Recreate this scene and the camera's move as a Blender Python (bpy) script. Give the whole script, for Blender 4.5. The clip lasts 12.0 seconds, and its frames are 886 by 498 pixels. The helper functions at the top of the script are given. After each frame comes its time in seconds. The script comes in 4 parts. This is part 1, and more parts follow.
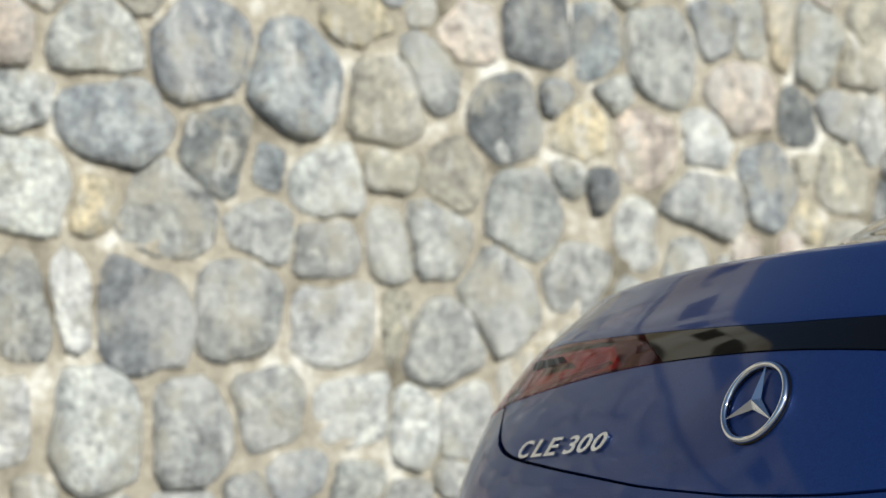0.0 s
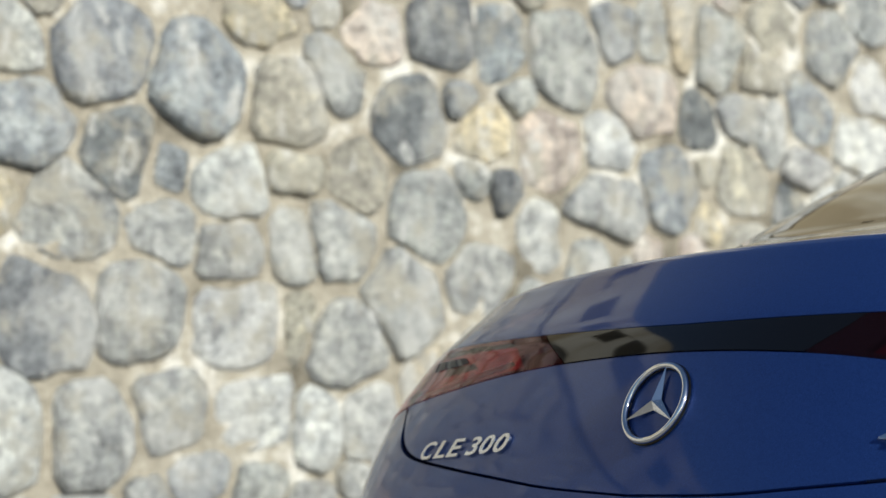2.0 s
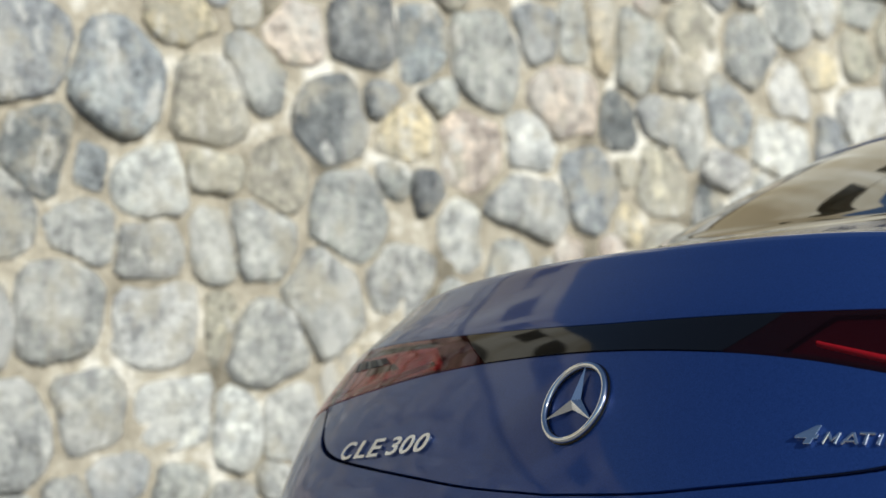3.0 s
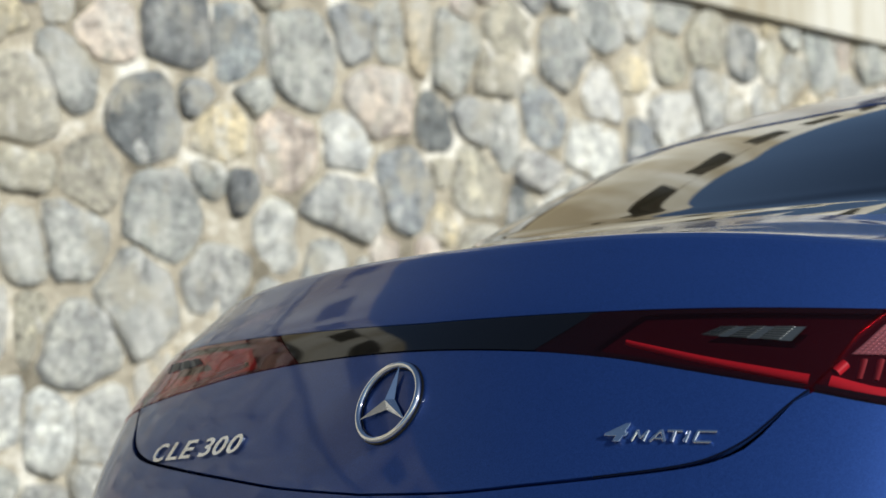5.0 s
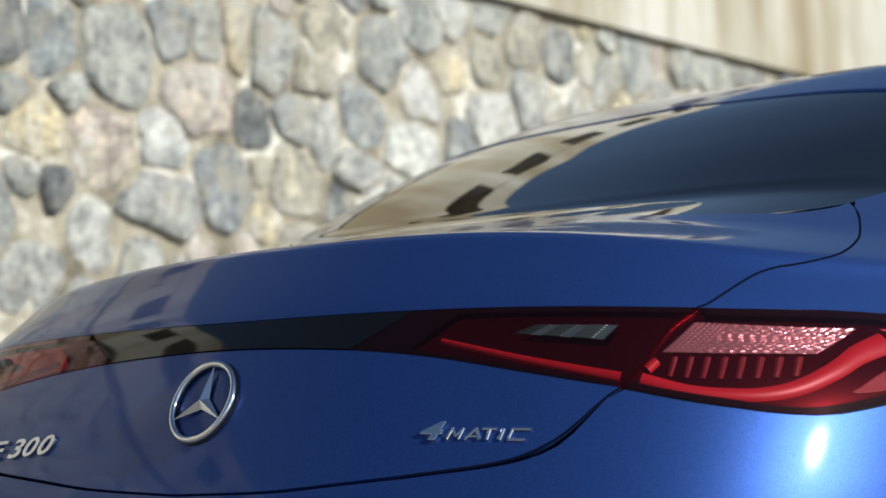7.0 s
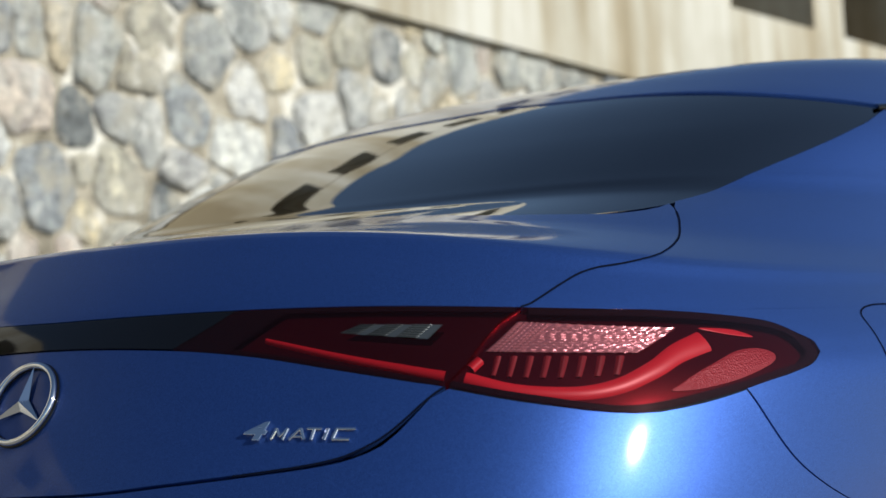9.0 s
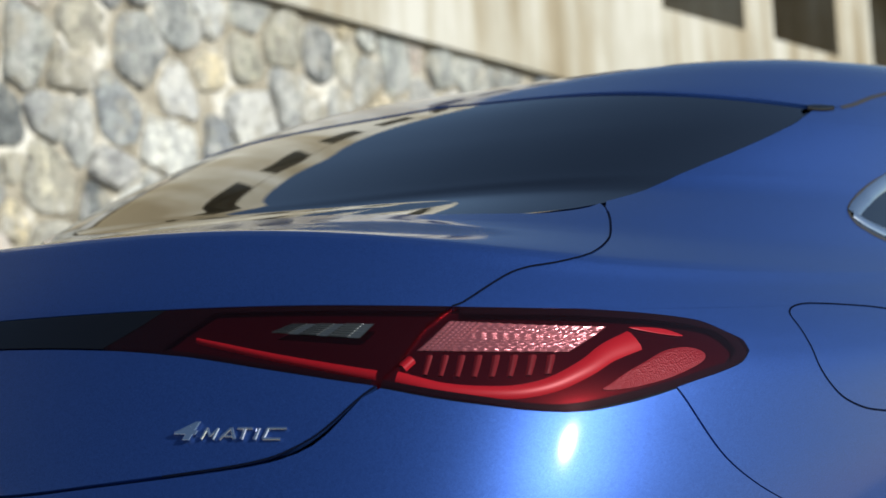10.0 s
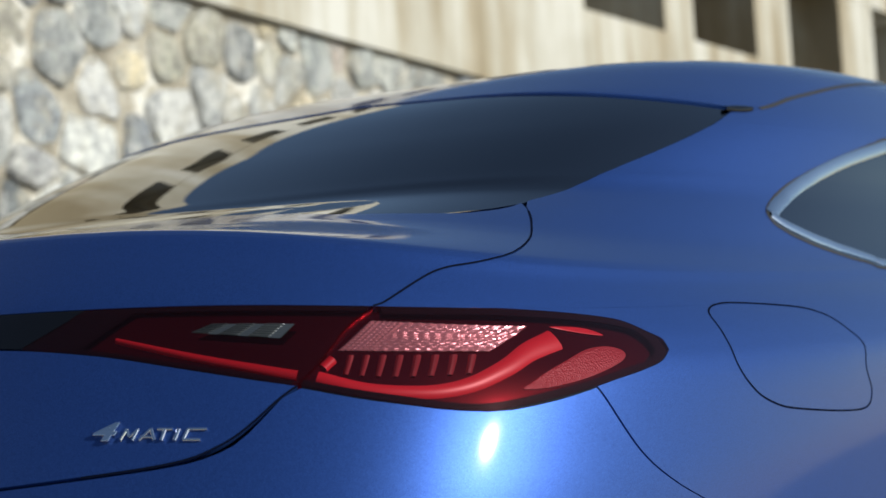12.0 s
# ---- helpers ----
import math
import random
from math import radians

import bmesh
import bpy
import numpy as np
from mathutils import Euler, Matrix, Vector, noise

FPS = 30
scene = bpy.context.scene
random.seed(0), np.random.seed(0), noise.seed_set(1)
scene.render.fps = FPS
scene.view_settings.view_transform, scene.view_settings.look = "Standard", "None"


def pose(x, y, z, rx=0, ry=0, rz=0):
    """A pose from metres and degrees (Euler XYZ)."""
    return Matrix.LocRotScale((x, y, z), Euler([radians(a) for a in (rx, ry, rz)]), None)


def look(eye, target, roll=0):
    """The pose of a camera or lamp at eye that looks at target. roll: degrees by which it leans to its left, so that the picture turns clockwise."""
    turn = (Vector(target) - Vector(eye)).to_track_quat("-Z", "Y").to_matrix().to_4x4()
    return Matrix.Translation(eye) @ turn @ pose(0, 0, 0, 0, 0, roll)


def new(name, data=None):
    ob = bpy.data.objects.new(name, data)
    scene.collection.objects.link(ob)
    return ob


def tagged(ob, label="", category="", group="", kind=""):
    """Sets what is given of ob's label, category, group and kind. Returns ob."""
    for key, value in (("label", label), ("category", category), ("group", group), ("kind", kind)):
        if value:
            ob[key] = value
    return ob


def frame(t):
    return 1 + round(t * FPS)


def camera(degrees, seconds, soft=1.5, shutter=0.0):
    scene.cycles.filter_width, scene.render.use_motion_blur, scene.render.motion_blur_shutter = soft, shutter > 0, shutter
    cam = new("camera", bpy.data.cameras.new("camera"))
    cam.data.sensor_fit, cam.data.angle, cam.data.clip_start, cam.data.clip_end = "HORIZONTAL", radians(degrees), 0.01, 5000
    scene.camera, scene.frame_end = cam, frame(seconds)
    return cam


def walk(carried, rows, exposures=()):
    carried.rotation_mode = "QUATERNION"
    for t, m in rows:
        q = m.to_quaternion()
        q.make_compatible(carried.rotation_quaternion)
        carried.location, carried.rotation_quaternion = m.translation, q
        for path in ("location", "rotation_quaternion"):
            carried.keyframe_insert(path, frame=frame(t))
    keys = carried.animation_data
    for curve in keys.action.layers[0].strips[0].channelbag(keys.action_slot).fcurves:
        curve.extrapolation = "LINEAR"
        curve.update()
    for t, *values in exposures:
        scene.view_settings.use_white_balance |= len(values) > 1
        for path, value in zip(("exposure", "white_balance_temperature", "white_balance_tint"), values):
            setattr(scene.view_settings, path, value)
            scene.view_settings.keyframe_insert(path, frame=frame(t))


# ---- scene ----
cam = camera(27.55, 12.0, soft=1.5)
# a long lens, wide open: the car is sharp, the wall behind it soft
cam.data.dof.use_dof = True
cam.data.dof.focus_distance = 2.2
cam.data.dof.aperture_fstop = 5.4
PATH = [
    (0.0, (1.6863, -1.4835, 0.9825), (-0.0092, -0.4309, 1.1135), -3.014),
    (0.5, (1.6864, -1.4834, 0.9825), (-0.0042, -0.4228, 1.1134), -3.020),
    (1.0, (1.6866, -1.4831, 0.9825), (0.0098, -0.4008, 1.1126), -3.036),
    (1.5, (1.6868, -1.4827, 0.9824), (0.0275, -0.3737, 1.1110), -3.067),
    (2.0, (1.6872, -1.4822, 0.9824), (0.0498, -0.3408, 1.1094), -3.099),
    (2.5, (1.6875, -1.4817, 0.9824), (0.0738, -0.3069, 1.1071), -3.125),
    (3.0, (1.6879, -1.4811, 0.9823), (0.1014, -0.2695, 1.1045), -3.141),
    (5.0, (1.6898, -1.4788, 0.9822), (0.2337, -0.1124, 1.0929), -3.380),
    (5.5, (1.6904, -1.4783, 0.9821), (0.2680, -0.0765, 1.0900), -3.396),
    (6.0, (1.6909, -1.4778, 0.9821), (0.3059, -0.0387, 1.0863), -3.439),
    (6.5, (1.6914, -1.4773, 0.9820), (0.3414, -0.0052, 1.0828), -3.482),
    (7.0, (1.6920, -1.4768, 0.9820), (0.3791, 0.0288, 1.0794), -3.500),
    (9.0, (1.6942, -1.4750, 0.9818), (0.5303, 0.1492, 1.0671), -3.670),
    (9.5, (1.6947, -1.4747, 0.9818), (0.5628, 0.1722, 1.0639), -3.675),
    (10.0, (1.6951, -1.4744, 0.9817), (0.5923, 0.1922, 1.0614), -3.699),
    (10.5, (1.6955, -1.4741, 0.9817), (0.6176, 0.2088, 1.0591), -3.728),
    (11.0, (1.6958, -1.4739, 0.9817), (0.6414, 0.2239, 1.0572), -3.736),
    (11.5, (1.6961, -1.4738, 0.9816), (0.6585, 0.2344, 1.0558), -3.763),
    (12.0, (1.6962, -1.4737, 0.9816), (0.6658, 0.2388, 1.0554), -3.776),
]
walk(cam, [(t, look(eye, target, roll)) for t, eye, target, roll in PATH])

# ---- light ----
SUN_AZ, SUN_EL = 96.0, 24.5        # degrees from straight behind the car towards its right, and above the horizon
world = bpy.data.worlds.new("sky")
scene.world = world
world.use_nodes = True
wt = world.node_tree
sky = wt.nodes.new("ShaderNodeTexSky")
sky.sky_type, sky.sun_disc = "NISHITA", False
sky.altitude, sky.air_density, sky.dust_density, sky.ozone_density = 400.0, 1.0, 0.5, 1.6
sky.sun_elevation = radians(SUN_EL)
sky.sun_rotation = radians(180.0 - SUN_AZ)
wt.links.new(sky.outputs[0], wt.nodes["Background"].inputs[0])
wt.nodes["Background"].inputs[1].default_value = 0.09
sun_dir = Vector((math.sin(radians(SUN_AZ)) * math.cos(radians(SUN_EL)), -math.cos(radians(SUN_AZ)) * math.cos(radians(SUN_EL)), math.sin(radians(SUN_EL))))
sun_data = bpy.data.lights.new("sun", "SUN")
sun_data.energy, sun_data.angle, sun_data.color = 5.0, radians(0.53), (0.965, 0.96, 0.89)
sun = new("sun", sun_data)
sun.matrix_world = look(sun_dir * 60, (0, 0, 0))
scene.view_settings.exposure = 0.15

# ---- materials ----


def material(name, color=(0.5, 0.5, 0.5), rough=0.5, metal=0.0, **more):
    mat = bpy.data.materials.new(name)
    mat.use_nodes = True
    b = mat.node_tree.nodes["Principled BSDF"]
    b.inputs["Base Color"].default_value = (*color, 1)
    b.inputs["Roughness"].default_value = rough
    b.inputs["Metallic"].default_value = metal
    for key, value in more.items():
        b.inputs[key.replace("_", " ").title().replace("Ior", "IOR")].default_value = value
    return mat


def node(mat, kind, **values):
    n = mat.node_tree.nodes.new("ShaderNode" + kind)
    for key, value in values.items():
        n.inputs[key.replace("_", " ")].default_value = value
    return n


def link(mat, a, b):
    mat.node_tree.links.new(a, b)


def ramp(mat, fac, stops):
    r = mat.node_tree.nodes.new("ShaderNodeValToRGB")
    els = r.color_ramp.elements
    while len(els) < len(stops):
        els.new(0.5)
    for e, (p, c) in zip(els, stops):
        e.position, e.color = p, (*c, 1)
    link(mat, fac, r.inputs[0])
    return r.outputs[0]


def mixed(mat, kind, fac, a, b):
    m = mat.node_tree.nodes.new("ShaderNodeMix")
    m.data_type, m.blend_type = "RGBA", kind
    for s, v in ((m.inputs[0], fac), (m.inputs[6], a), (m.inputs[7], b)):
        if isinstance(v, bpy.types.NodeSocket):
            link(mat, v, s)
        else:
            s.default_value = v if isinstance(v, float) else (*v, 1)
    return m.outputs[2]


def coords(mat, scale=(1, 1, 1), world_space=False):
    mp = mat.node_tree.nodes.new("ShaderNodeMapping")
    mp.inputs["Scale"].default_value = scale
    if world_space:
        link(mat, mat.node_tree.nodes.new("ShaderNodeNewGeometry").outputs["Position"], mp.inputs[0])
    else:
        link(mat, mat.node_tree.nodes.new("ShaderNodeTexCoord").outputs["Object"], mp.inputs[0])
    return mp.outputs[0]


def bump(mat, height, strength=0.3, distance=0.01):
    bp = node(mat, "Bump", Strength=strength, Distance=distance)
    link(mat, height, bp.inputs["Height"])
    link(mat, bp.outputs[0], mat.node_tree.nodes["Principled BSDF"].inputs["Normal"])


def bsdf(mat):
    return mat.node_tree.nodes["Principled BSDF"]


def noise_tex(mat, vec, scale, detail=4.0, rough=0.55):
    n = node(mat, "TexNoise", Scale=scale, Detail=detail, Roughness=rough)
    link(mat, vec, n.inputs["Vector"])
    return n.outputs[0]


# metallic blue paint under clear lacquer, with fine flakes
paint = material("blue_paint", (0.018, 0.05, 0.26), 0.41, 0.62, coat_weight=1.0, specular_ior_level=0.15, coat_roughness=0.06, coat_ior=1.28)
v = coords(paint)
flake = noise_tex(paint, v, 1500.0, 1.5)
link(paint, mixed(paint, "MIX", ramp(paint, flake, [(0.35, (0, 0, 0)), (0.75, (1, 1, 1))]), (0.011, 0.036, 0.155), (0.032, 0.090, 0.335)), bsdf(paint).inputs["Base Color"])
bump(paint, flake, 0.05, 0.0004)

black_gloss = material("black_gloss", (0.004, 0.004, 0.005), 0.05, 0.0, specular_ior_level=0.38)
gap_black = material("gap_black", (0.004, 0.006, 0.016), 0.9, specular_ior_level=0.0)
chrome = material("chrome", (0.82, 0.83, 0.85), 0.06, 1.0)
star_metal = material("brushed_chrome", (0.88, 0.89, 0.91), 0.17, 1.0)
badge_metal = material("badge_metal", (0.84, 0.85, 0.87), 0.13, 1.0)
satin = material("satin_aluminium", (0.74, 0.78, 0.83), 0.2, 1.0)
rubber = material("rubber", (0.012, 0.012, 0.013), 0.75)
rim_metal = material("rim_metal", (0.45, 0.46, 0.48), 0.3, 1.0)


def glass(name, tint, gloss_rough=0.0, facing=0.04, body=None):
    """A tinted pane: gloss that grows towards grazing view over what shows through it; body: the colour and share of cloudy plastic."""
    mat = bpy.data.materials.new(name)
    mat.use_nodes = True
    t = mat.node_tree
    t.nodes.remove(t.nodes["Principled BSDF"])
    out = t.nodes["Material Output"]
    tr, gl, lw, pw, ma, mx = (t.nodes.new("ShaderNode" + k) for k in ("BsdfTransparent", "BsdfGlossy", "LayerWeight", "Math", "Math", "MixShader"))
    tr.inputs[0].default_value = (*tint, 1)
    gl.inputs[0].default_value = (1, 1, 1, 1)
    gl.inputs["Roughness"].default_value = gloss_rough
    lw.inputs[0].default_value = 0.5
    pw.operation, pw.inputs[1].default_value = "POWER", 5.0
    ma.operation, ma.inputs[1].default_value, ma.inputs[2].default_value = "MULTIPLY_ADD", 1.0 - facing, facing
    for a, b in ((lw.outputs["Facing"], pw.inputs[0]), (pw.outputs[0], ma.inputs[0]), (ma.outputs[0], mx.inputs[0]), (tr.outputs[0], mx.inputs[1]), (gl.outputs[0], mx.inputs[2]), (mx.outputs[0], out.inputs[0])):
        t.links.new(a, b)
    if body:
        df, mb = t.nodes.new("ShaderNodeBsdfDiffuse"), t.nodes.new("ShaderNodeMixShader")
        df.inputs[0].default_value, mb.inputs[0].default_value = (*body[0], 1), body[1]
        for a, b in ((tr.outputs[0], mb.inputs[1]), (df.outputs[0], mb.inputs[2]), (mb.outputs[0], mx.inputs[1])):
            t.links.new(a, b)
    return mat


rear_glass_mat = glass("tinted_window_glass", (0.05, 0.058, 0.072), 0.002, 0.17)
lens_mat = glass("smoked_red_lens", (0.74, 0.32, 0.36), 0.004, 0.018, ((0.30, 0.05, 0.06), 0.012))
lamp_bowl = material("metallised_lamp_bowl", (0.34, 0.032, 0.048), 0.08, 1.0)
lamp_red = material("red_light_guide", (0.38, 0.020, 0.034), 0.4)
lid_bowl = material("metallised_lid_bowl", (0.30, 0.03, 0.04), 0.06, 1.0)
lid_lamp_red = material("dim_red_light_guide", (0.30, 0.014, 0.024), 0.4)
lamp_deep = material("deep_red_reflector", (0.12, 0.012, 0.018), 0.4)
lamp_clear_dark = material("smoked_clear_plastic", (0.055, 0.064, 0.072), 0.3, 0.4)
reflector_mat = material("red_prism_plastic", (0.20, 0.02, 0.03), 0.45)
vr = node(reflector_mat, "TexVoronoi", Scale=420.0)
link(reflector_mat, coords(reflector_mat), vr.inputs["Vector"])
bump(reflector_mat, vr.outputs[0], 0.8, 0.001)
lamp_clear = material("clear_prism_plastic", (0.50, 0.45, 0.47), 0.22, 0.7)

# rubble stone: one body, tone and hue by the piece
stone = material("rubble_stone", rough=0.85)
oi = stone.node_tree.nodes.new("ShaderNodeObjectInfo")
v = coords(stone, world_space=True)
big = noise_tex(stone, v, 5.0, 5.0, 0.6)
fine = noise_tex(stone, v, 38.0, 6.0, 0.65)
mottle = noise_tex(stone, v, 15.0, 5.0, 0.7)
vein = noise_tex(stone, coords(stone, (3, 3, 1.2), True), 3.4, 3.0)
tone = oi.outputs["Color"]
c = mixed(stone, "MULTIPLY", 1.0, tone, ramp(stone, big, [(0.28, (0.66, 0.67, 0.69)), (0.5, (1, 1, 1)), (0.7, (1.3, 1.28, 1.22))]))
c = mixed(stone, "MULTIPLY", 0.85, c, ramp(stone, fine, [(0.3, (0.42, 0.42, 0.43)), (0.5, (0.95, 0.95, 0.95)), (0.65, (1.2, 1.2, 1.2))]))
c = mixed(stone, "MULTIPLY", 0.9, c, ramp(stone, mottle, [(0.36, (0.55, 0.55, 0.56)), (0.5, (1, 1, 1)), (0.64, (1.45, 1.44, 1.38))]))
bleach = noise_tex(stone, coords(stone, (1, 1, 0.7), True), 2.6, 6.0, 0.7)
c = mixed(stone, "MIX", ramp(stone, bleach, [(0.50, (0, 0, 0)), (0.66, (0.75, 0.75, 0.75))]), c, (0.57, 0.565, 0.53))
crust = noise_tex(stone, v, 4.3, 6.0, 0.7)
c = mixed(stone, "MIX", ramp(stone, crust, [(0.51, (0, 0, 0)), (0.63, (0.9, 0.9, 0.9))]), c, (0.40, 0.375, 0.31))
c = mixed(stone, "MIX", ramp(stone, vein, [(0.60, (0, 0, 0)), (0.66, (0.8, 0.8, 0.8)), (0.70, (0, 0, 0))]), c, (0.64, 0.635, 0.60))
link(stone, c, bsdf(stone).inputs["Base Color"])
bump(stone, fine, 1.0, 0.03)

stone_rest = stone.copy()
stone_rest.name = "rubble_stone_mixed"
gm = stone_rest.node_tree.nodes.new("ShaderNodeNewGeometry")
isl = ramp(stone_rest, gm.outputs["Random Per Island"], [(0.0, (0.174, 0.191, 0.209)), (0.2, (0.304, 0.322, 0.331)), (0.45, (0.400, 0.409, 0.409)), (0.62, (0.400, 0.365, 0.287)), (0.8, (0.505, 0.505, 0.479)), (0.92, (0.479, 0.374, 0.322)), (1.0, (0.487, 0.435, 0.313))])
for ln in [x for x in stone_rest.node_tree.links if x.from_node.bl_idname == "ShaderNodeObjectInfo"]:
    stone_rest.node_tree.links.new(isl, ln.to_socket)

mortar = material("lime_mortar", rough=0.95)
v = coords(mortar, world_space=True)
n1, n2 = noise_tex(mortar, v, 3.4, 6.0, 0.65), noise_tex(mortar, v, 45.0, 5.0)
c = ramp(mortar, n1, [(0.32, (0.13, 0.115, 0.085)), (0.44, (0.28, 0.25, 0.195)), (0.55, (0.39, 0.355, 0.285)), (0.64, (0.66, 0.64, 0.58))])
link(mortar, mixed(mortar, "MULTIPLY", 0.6, c, ramp(mortar, n2, [(0.3, (0.6, 0.6, 0.6)), (0.6, (1.05, 1.05, 1.05))])), bsdf(mortar).inputs["Base Color"])
bump(mortar, n2, 0.7, 0.02)

concrete = material("stained_concrete", rough=0.9)
v = coords(concrete, world_space=True)
n1 = noise_tex(concrete, v, 1.3, 5.0)
streak = noise_tex(concrete, coords(concrete, (0.9, 0.9, 0.13), True), 1.25, 5.0, 0.6)
n2 = noise_tex(concrete, v, 40.0, 4.0)
c = ramp(concrete, streak, [(0.38, (0.238, 0.194, 0.123)), (0.46, (0.317, 0.277, 0.202)), (0.52, (0.387, 0.361, 0.295)), (0.60, (0.484, 0.471, 0.422))])
c = mixed(concrete, "MULTIPLY", 0.6, c, ramp(concrete, n1, [(0.3, (0.72, 0.69, 0.62)), (0.6, (1.03, 1.03, 1.03))]))
link(concrete, c, bsdf(concrete).inputs["Base Color"])
bump(concrete, n2, 0.35, 0.01)

asphalt = material("asphalt", rough=0.9)
v = coords(asphalt, world_space=True)
n1, n2 = noise_tex(asphalt, v, 0.6, 5.0), noise_tex(asphalt, v, 130.0, 3.0)
c = mixed(asphalt, "MULTIPLY", 0.7, ramp(asphalt, n1, [(0.3, (0.15, 0.145, 0.135)), (0.7, (0.24, 0.23, 0.215))]), ramp(asphalt, n2, [(0.3, (0.5, 0.5, 0.5)), (0.65, (1.3, 1.3, 1.3))]))
link(asphalt, c, bsdf(asphalt).inputs["Base Color"])
bump(asphalt, n2, 0.5, 0.006)

# ---- mesh helpers ----


def mesh_object(name, verts, faces, mat, parent=None, label="", smooth=True, weld=0.0):
    me = bpy.data.meshes.new(name)
    me.from_pydata([tuple(p) for p in verts], [], faces)
    if weld:
        bm = bmesh.new()
        bm.from_mesh(me)
        bmesh.ops.remove_doubles(bm, verts=bm.verts, dist=weld)
        bm.to_mesh(me)
        bm.free()
    if smooth:
        me.polygons.foreach_set("use_smooth", [True] * len(me.polygons))
    me.materials.append(mat)
    ob = new(name, me)
    ob.parent = parent
    if label:
        tagged(ob, label)
    return ob


def part(name, bm, mat, parent, label="", smooth=True):
    me = bpy.data.meshes.new(name)
    bmesh.ops.recalc_face_normals(bm, faces=bm.faces)
    bm.to_mesh(me)
    bm.free()
    if smooth:
        me.polygons.foreach_set("use_smooth", [True] * len(me.polygons))
    me.materials.append(mat)
    ob = new(name, me)
    ob.parent = parent
    if label:
        tagged(ob, label)
    return ob


def empty(name, label, category, **more):
    ob = new(name)
    tagged(ob, label, category, **more)
    return ob


def curve(*knots):
    """A smooth function through (place, value) knots."""
    xs, ys = [k[0] for k in knots], [k[1] for k in knots]
    n = len(xs)
    slope = [(ys[i + 1] - ys[i]) / (xs[i + 1] - xs[i]) for i in range(n - 1)]
    tan = [slope[0]] + [0.0 if slope[i - 1] * slope[i] <= 0 else 2 * slope[i - 1] * slope[i] / (slope[i - 1] + slope[i]) for i in range(1, n - 1)] + [slope[-1]]

    def value(x):
        if x <= xs[0]:
            return ys[0]
        if x >= xs[-1]:
            return ys[-1]
        i = 0
        while x > xs[i + 1]:
            i += 1
        h = xs[i + 1] - xs[i]
        t = (x - xs[i]) / h
        return (2 * t**3 - 3 * t**2 + 1) * ys[i] + (t**3 - 2 * t**2 + t) * h * tan[i] + (3 * t**2 - 2 * t**3) * ys[i + 1] + (t**3 - t**2) * h * tan[i + 1]
    return value


def lerp(a, b, t):
    return a + (b - a) * t


# ---- the car's shell ----
# rows of the body shell: height on the centreline, height on the flank, rear end, front end, half width, corner exponent
SHELL = [
    (0.20, 0.20, -0.060, 4.70, 0.900, 6.2),
    (0.45, 0.45, -0.175, 4.78, 0.962, 6.2),
    (0.70, 0.70, -0.098, 4.77, 0.942, 6.2),
    (0.810, 0.820, -0.058, 4.60, 0.930, 6.2),
    (0.920, 0.900, 0.000, 3.95, 0.918, 6.2),
    (0.976, 0.930, 0.036, 3.78, 0.900, 6.2),
    (1.020, 0.968, 0.068, 3.68, 0.865, 6.3),
    (1.080, 0.994, 0.131, 3.58, 0.834, 6.7),
    (1.1085, 1.010, 0.165, 3.56, 0.819, 7.1),
    (1.1130, 1.017, 0.176, 3.54, 0.811, 7.2),
    (1.121, 1.045, 0.350, 3.49, 0.787, 6.8),
    (1.154, 1.128, 0.590, 3.43, 0.748, 5.5),
    (1.174, 1.156, 0.640, 3.40, 0.740, 5.3),
    (1.254, 1.242, 0.830, 3.30, 0.722, 4.9),
    (1.336, 1.308, 1.060, 3.08, 0.685, 4.6),
    (1.400, 1.372, 1.330, 2.86, 0.630, 4.3),
    (1.430, 1.415, 1.760, 2.70, 0.530, 3.8),
    (1.437, 1.432, 2.120, 2.55, 0.330, 3.2),
    (1.439, 1.439, 2.380, 2.42, 0.004, 2.0),
]
MID = 2.4


def row_slopes():
    """Slopes through the rows that never overshoot, so that edges stay crisp."""
    out = [[b - a for a, b in zip(SHELL[0], SHELL[1])]]
    for p, q, r in zip(SHELL, SHELL[1:], SHELL[2:]):
        out.append([2 * (b - a) * (c - b) / (c - a) if (b - a) * (c - b) > 0 else 0.0 for a, b, c in zip(p, q, r)])
    return out + [[b - a for a, b in zip(SHELL[-2], SHELL[-1])]]


SLOPES = row_slopes()


def shell_row(m):
    m = min(max(m, 0.0), len(SHELL) - 1.0001)
    i = int(m)
    t = m - i
    h = (2 * t**3 - 3 * t**2 + 1, t**3 - 2 * t**2 + t, 3 * t**2 - 2 * t**3, t**3 - t**2)
    return [h[0] * p + h[1] * u + h[2] * q + h[3] * v for p, u, q, v in zip(SHELL[i], SLOPES[i], SHELL[i + 1], SLOPES[i + 1])]


CROWN_FROM = Vector((1.69, -1.478, 0.982))


def crowning(u, m):
    """How far the sheet metal is drawn in towards the corners (u from -1 to 1 across) and out towards the lip of the boot."""
    t = min(max((m - 3.0) / 4.0, 0.0), 1.0)
    d = max(abs(u) - 0.4, 0.0)
    return 0.3 * min(abs(u), 0.4) ** 2 + 0.24 * d + 0.01 * d * d - 0.022 * t * t * (3 - 2 * t)


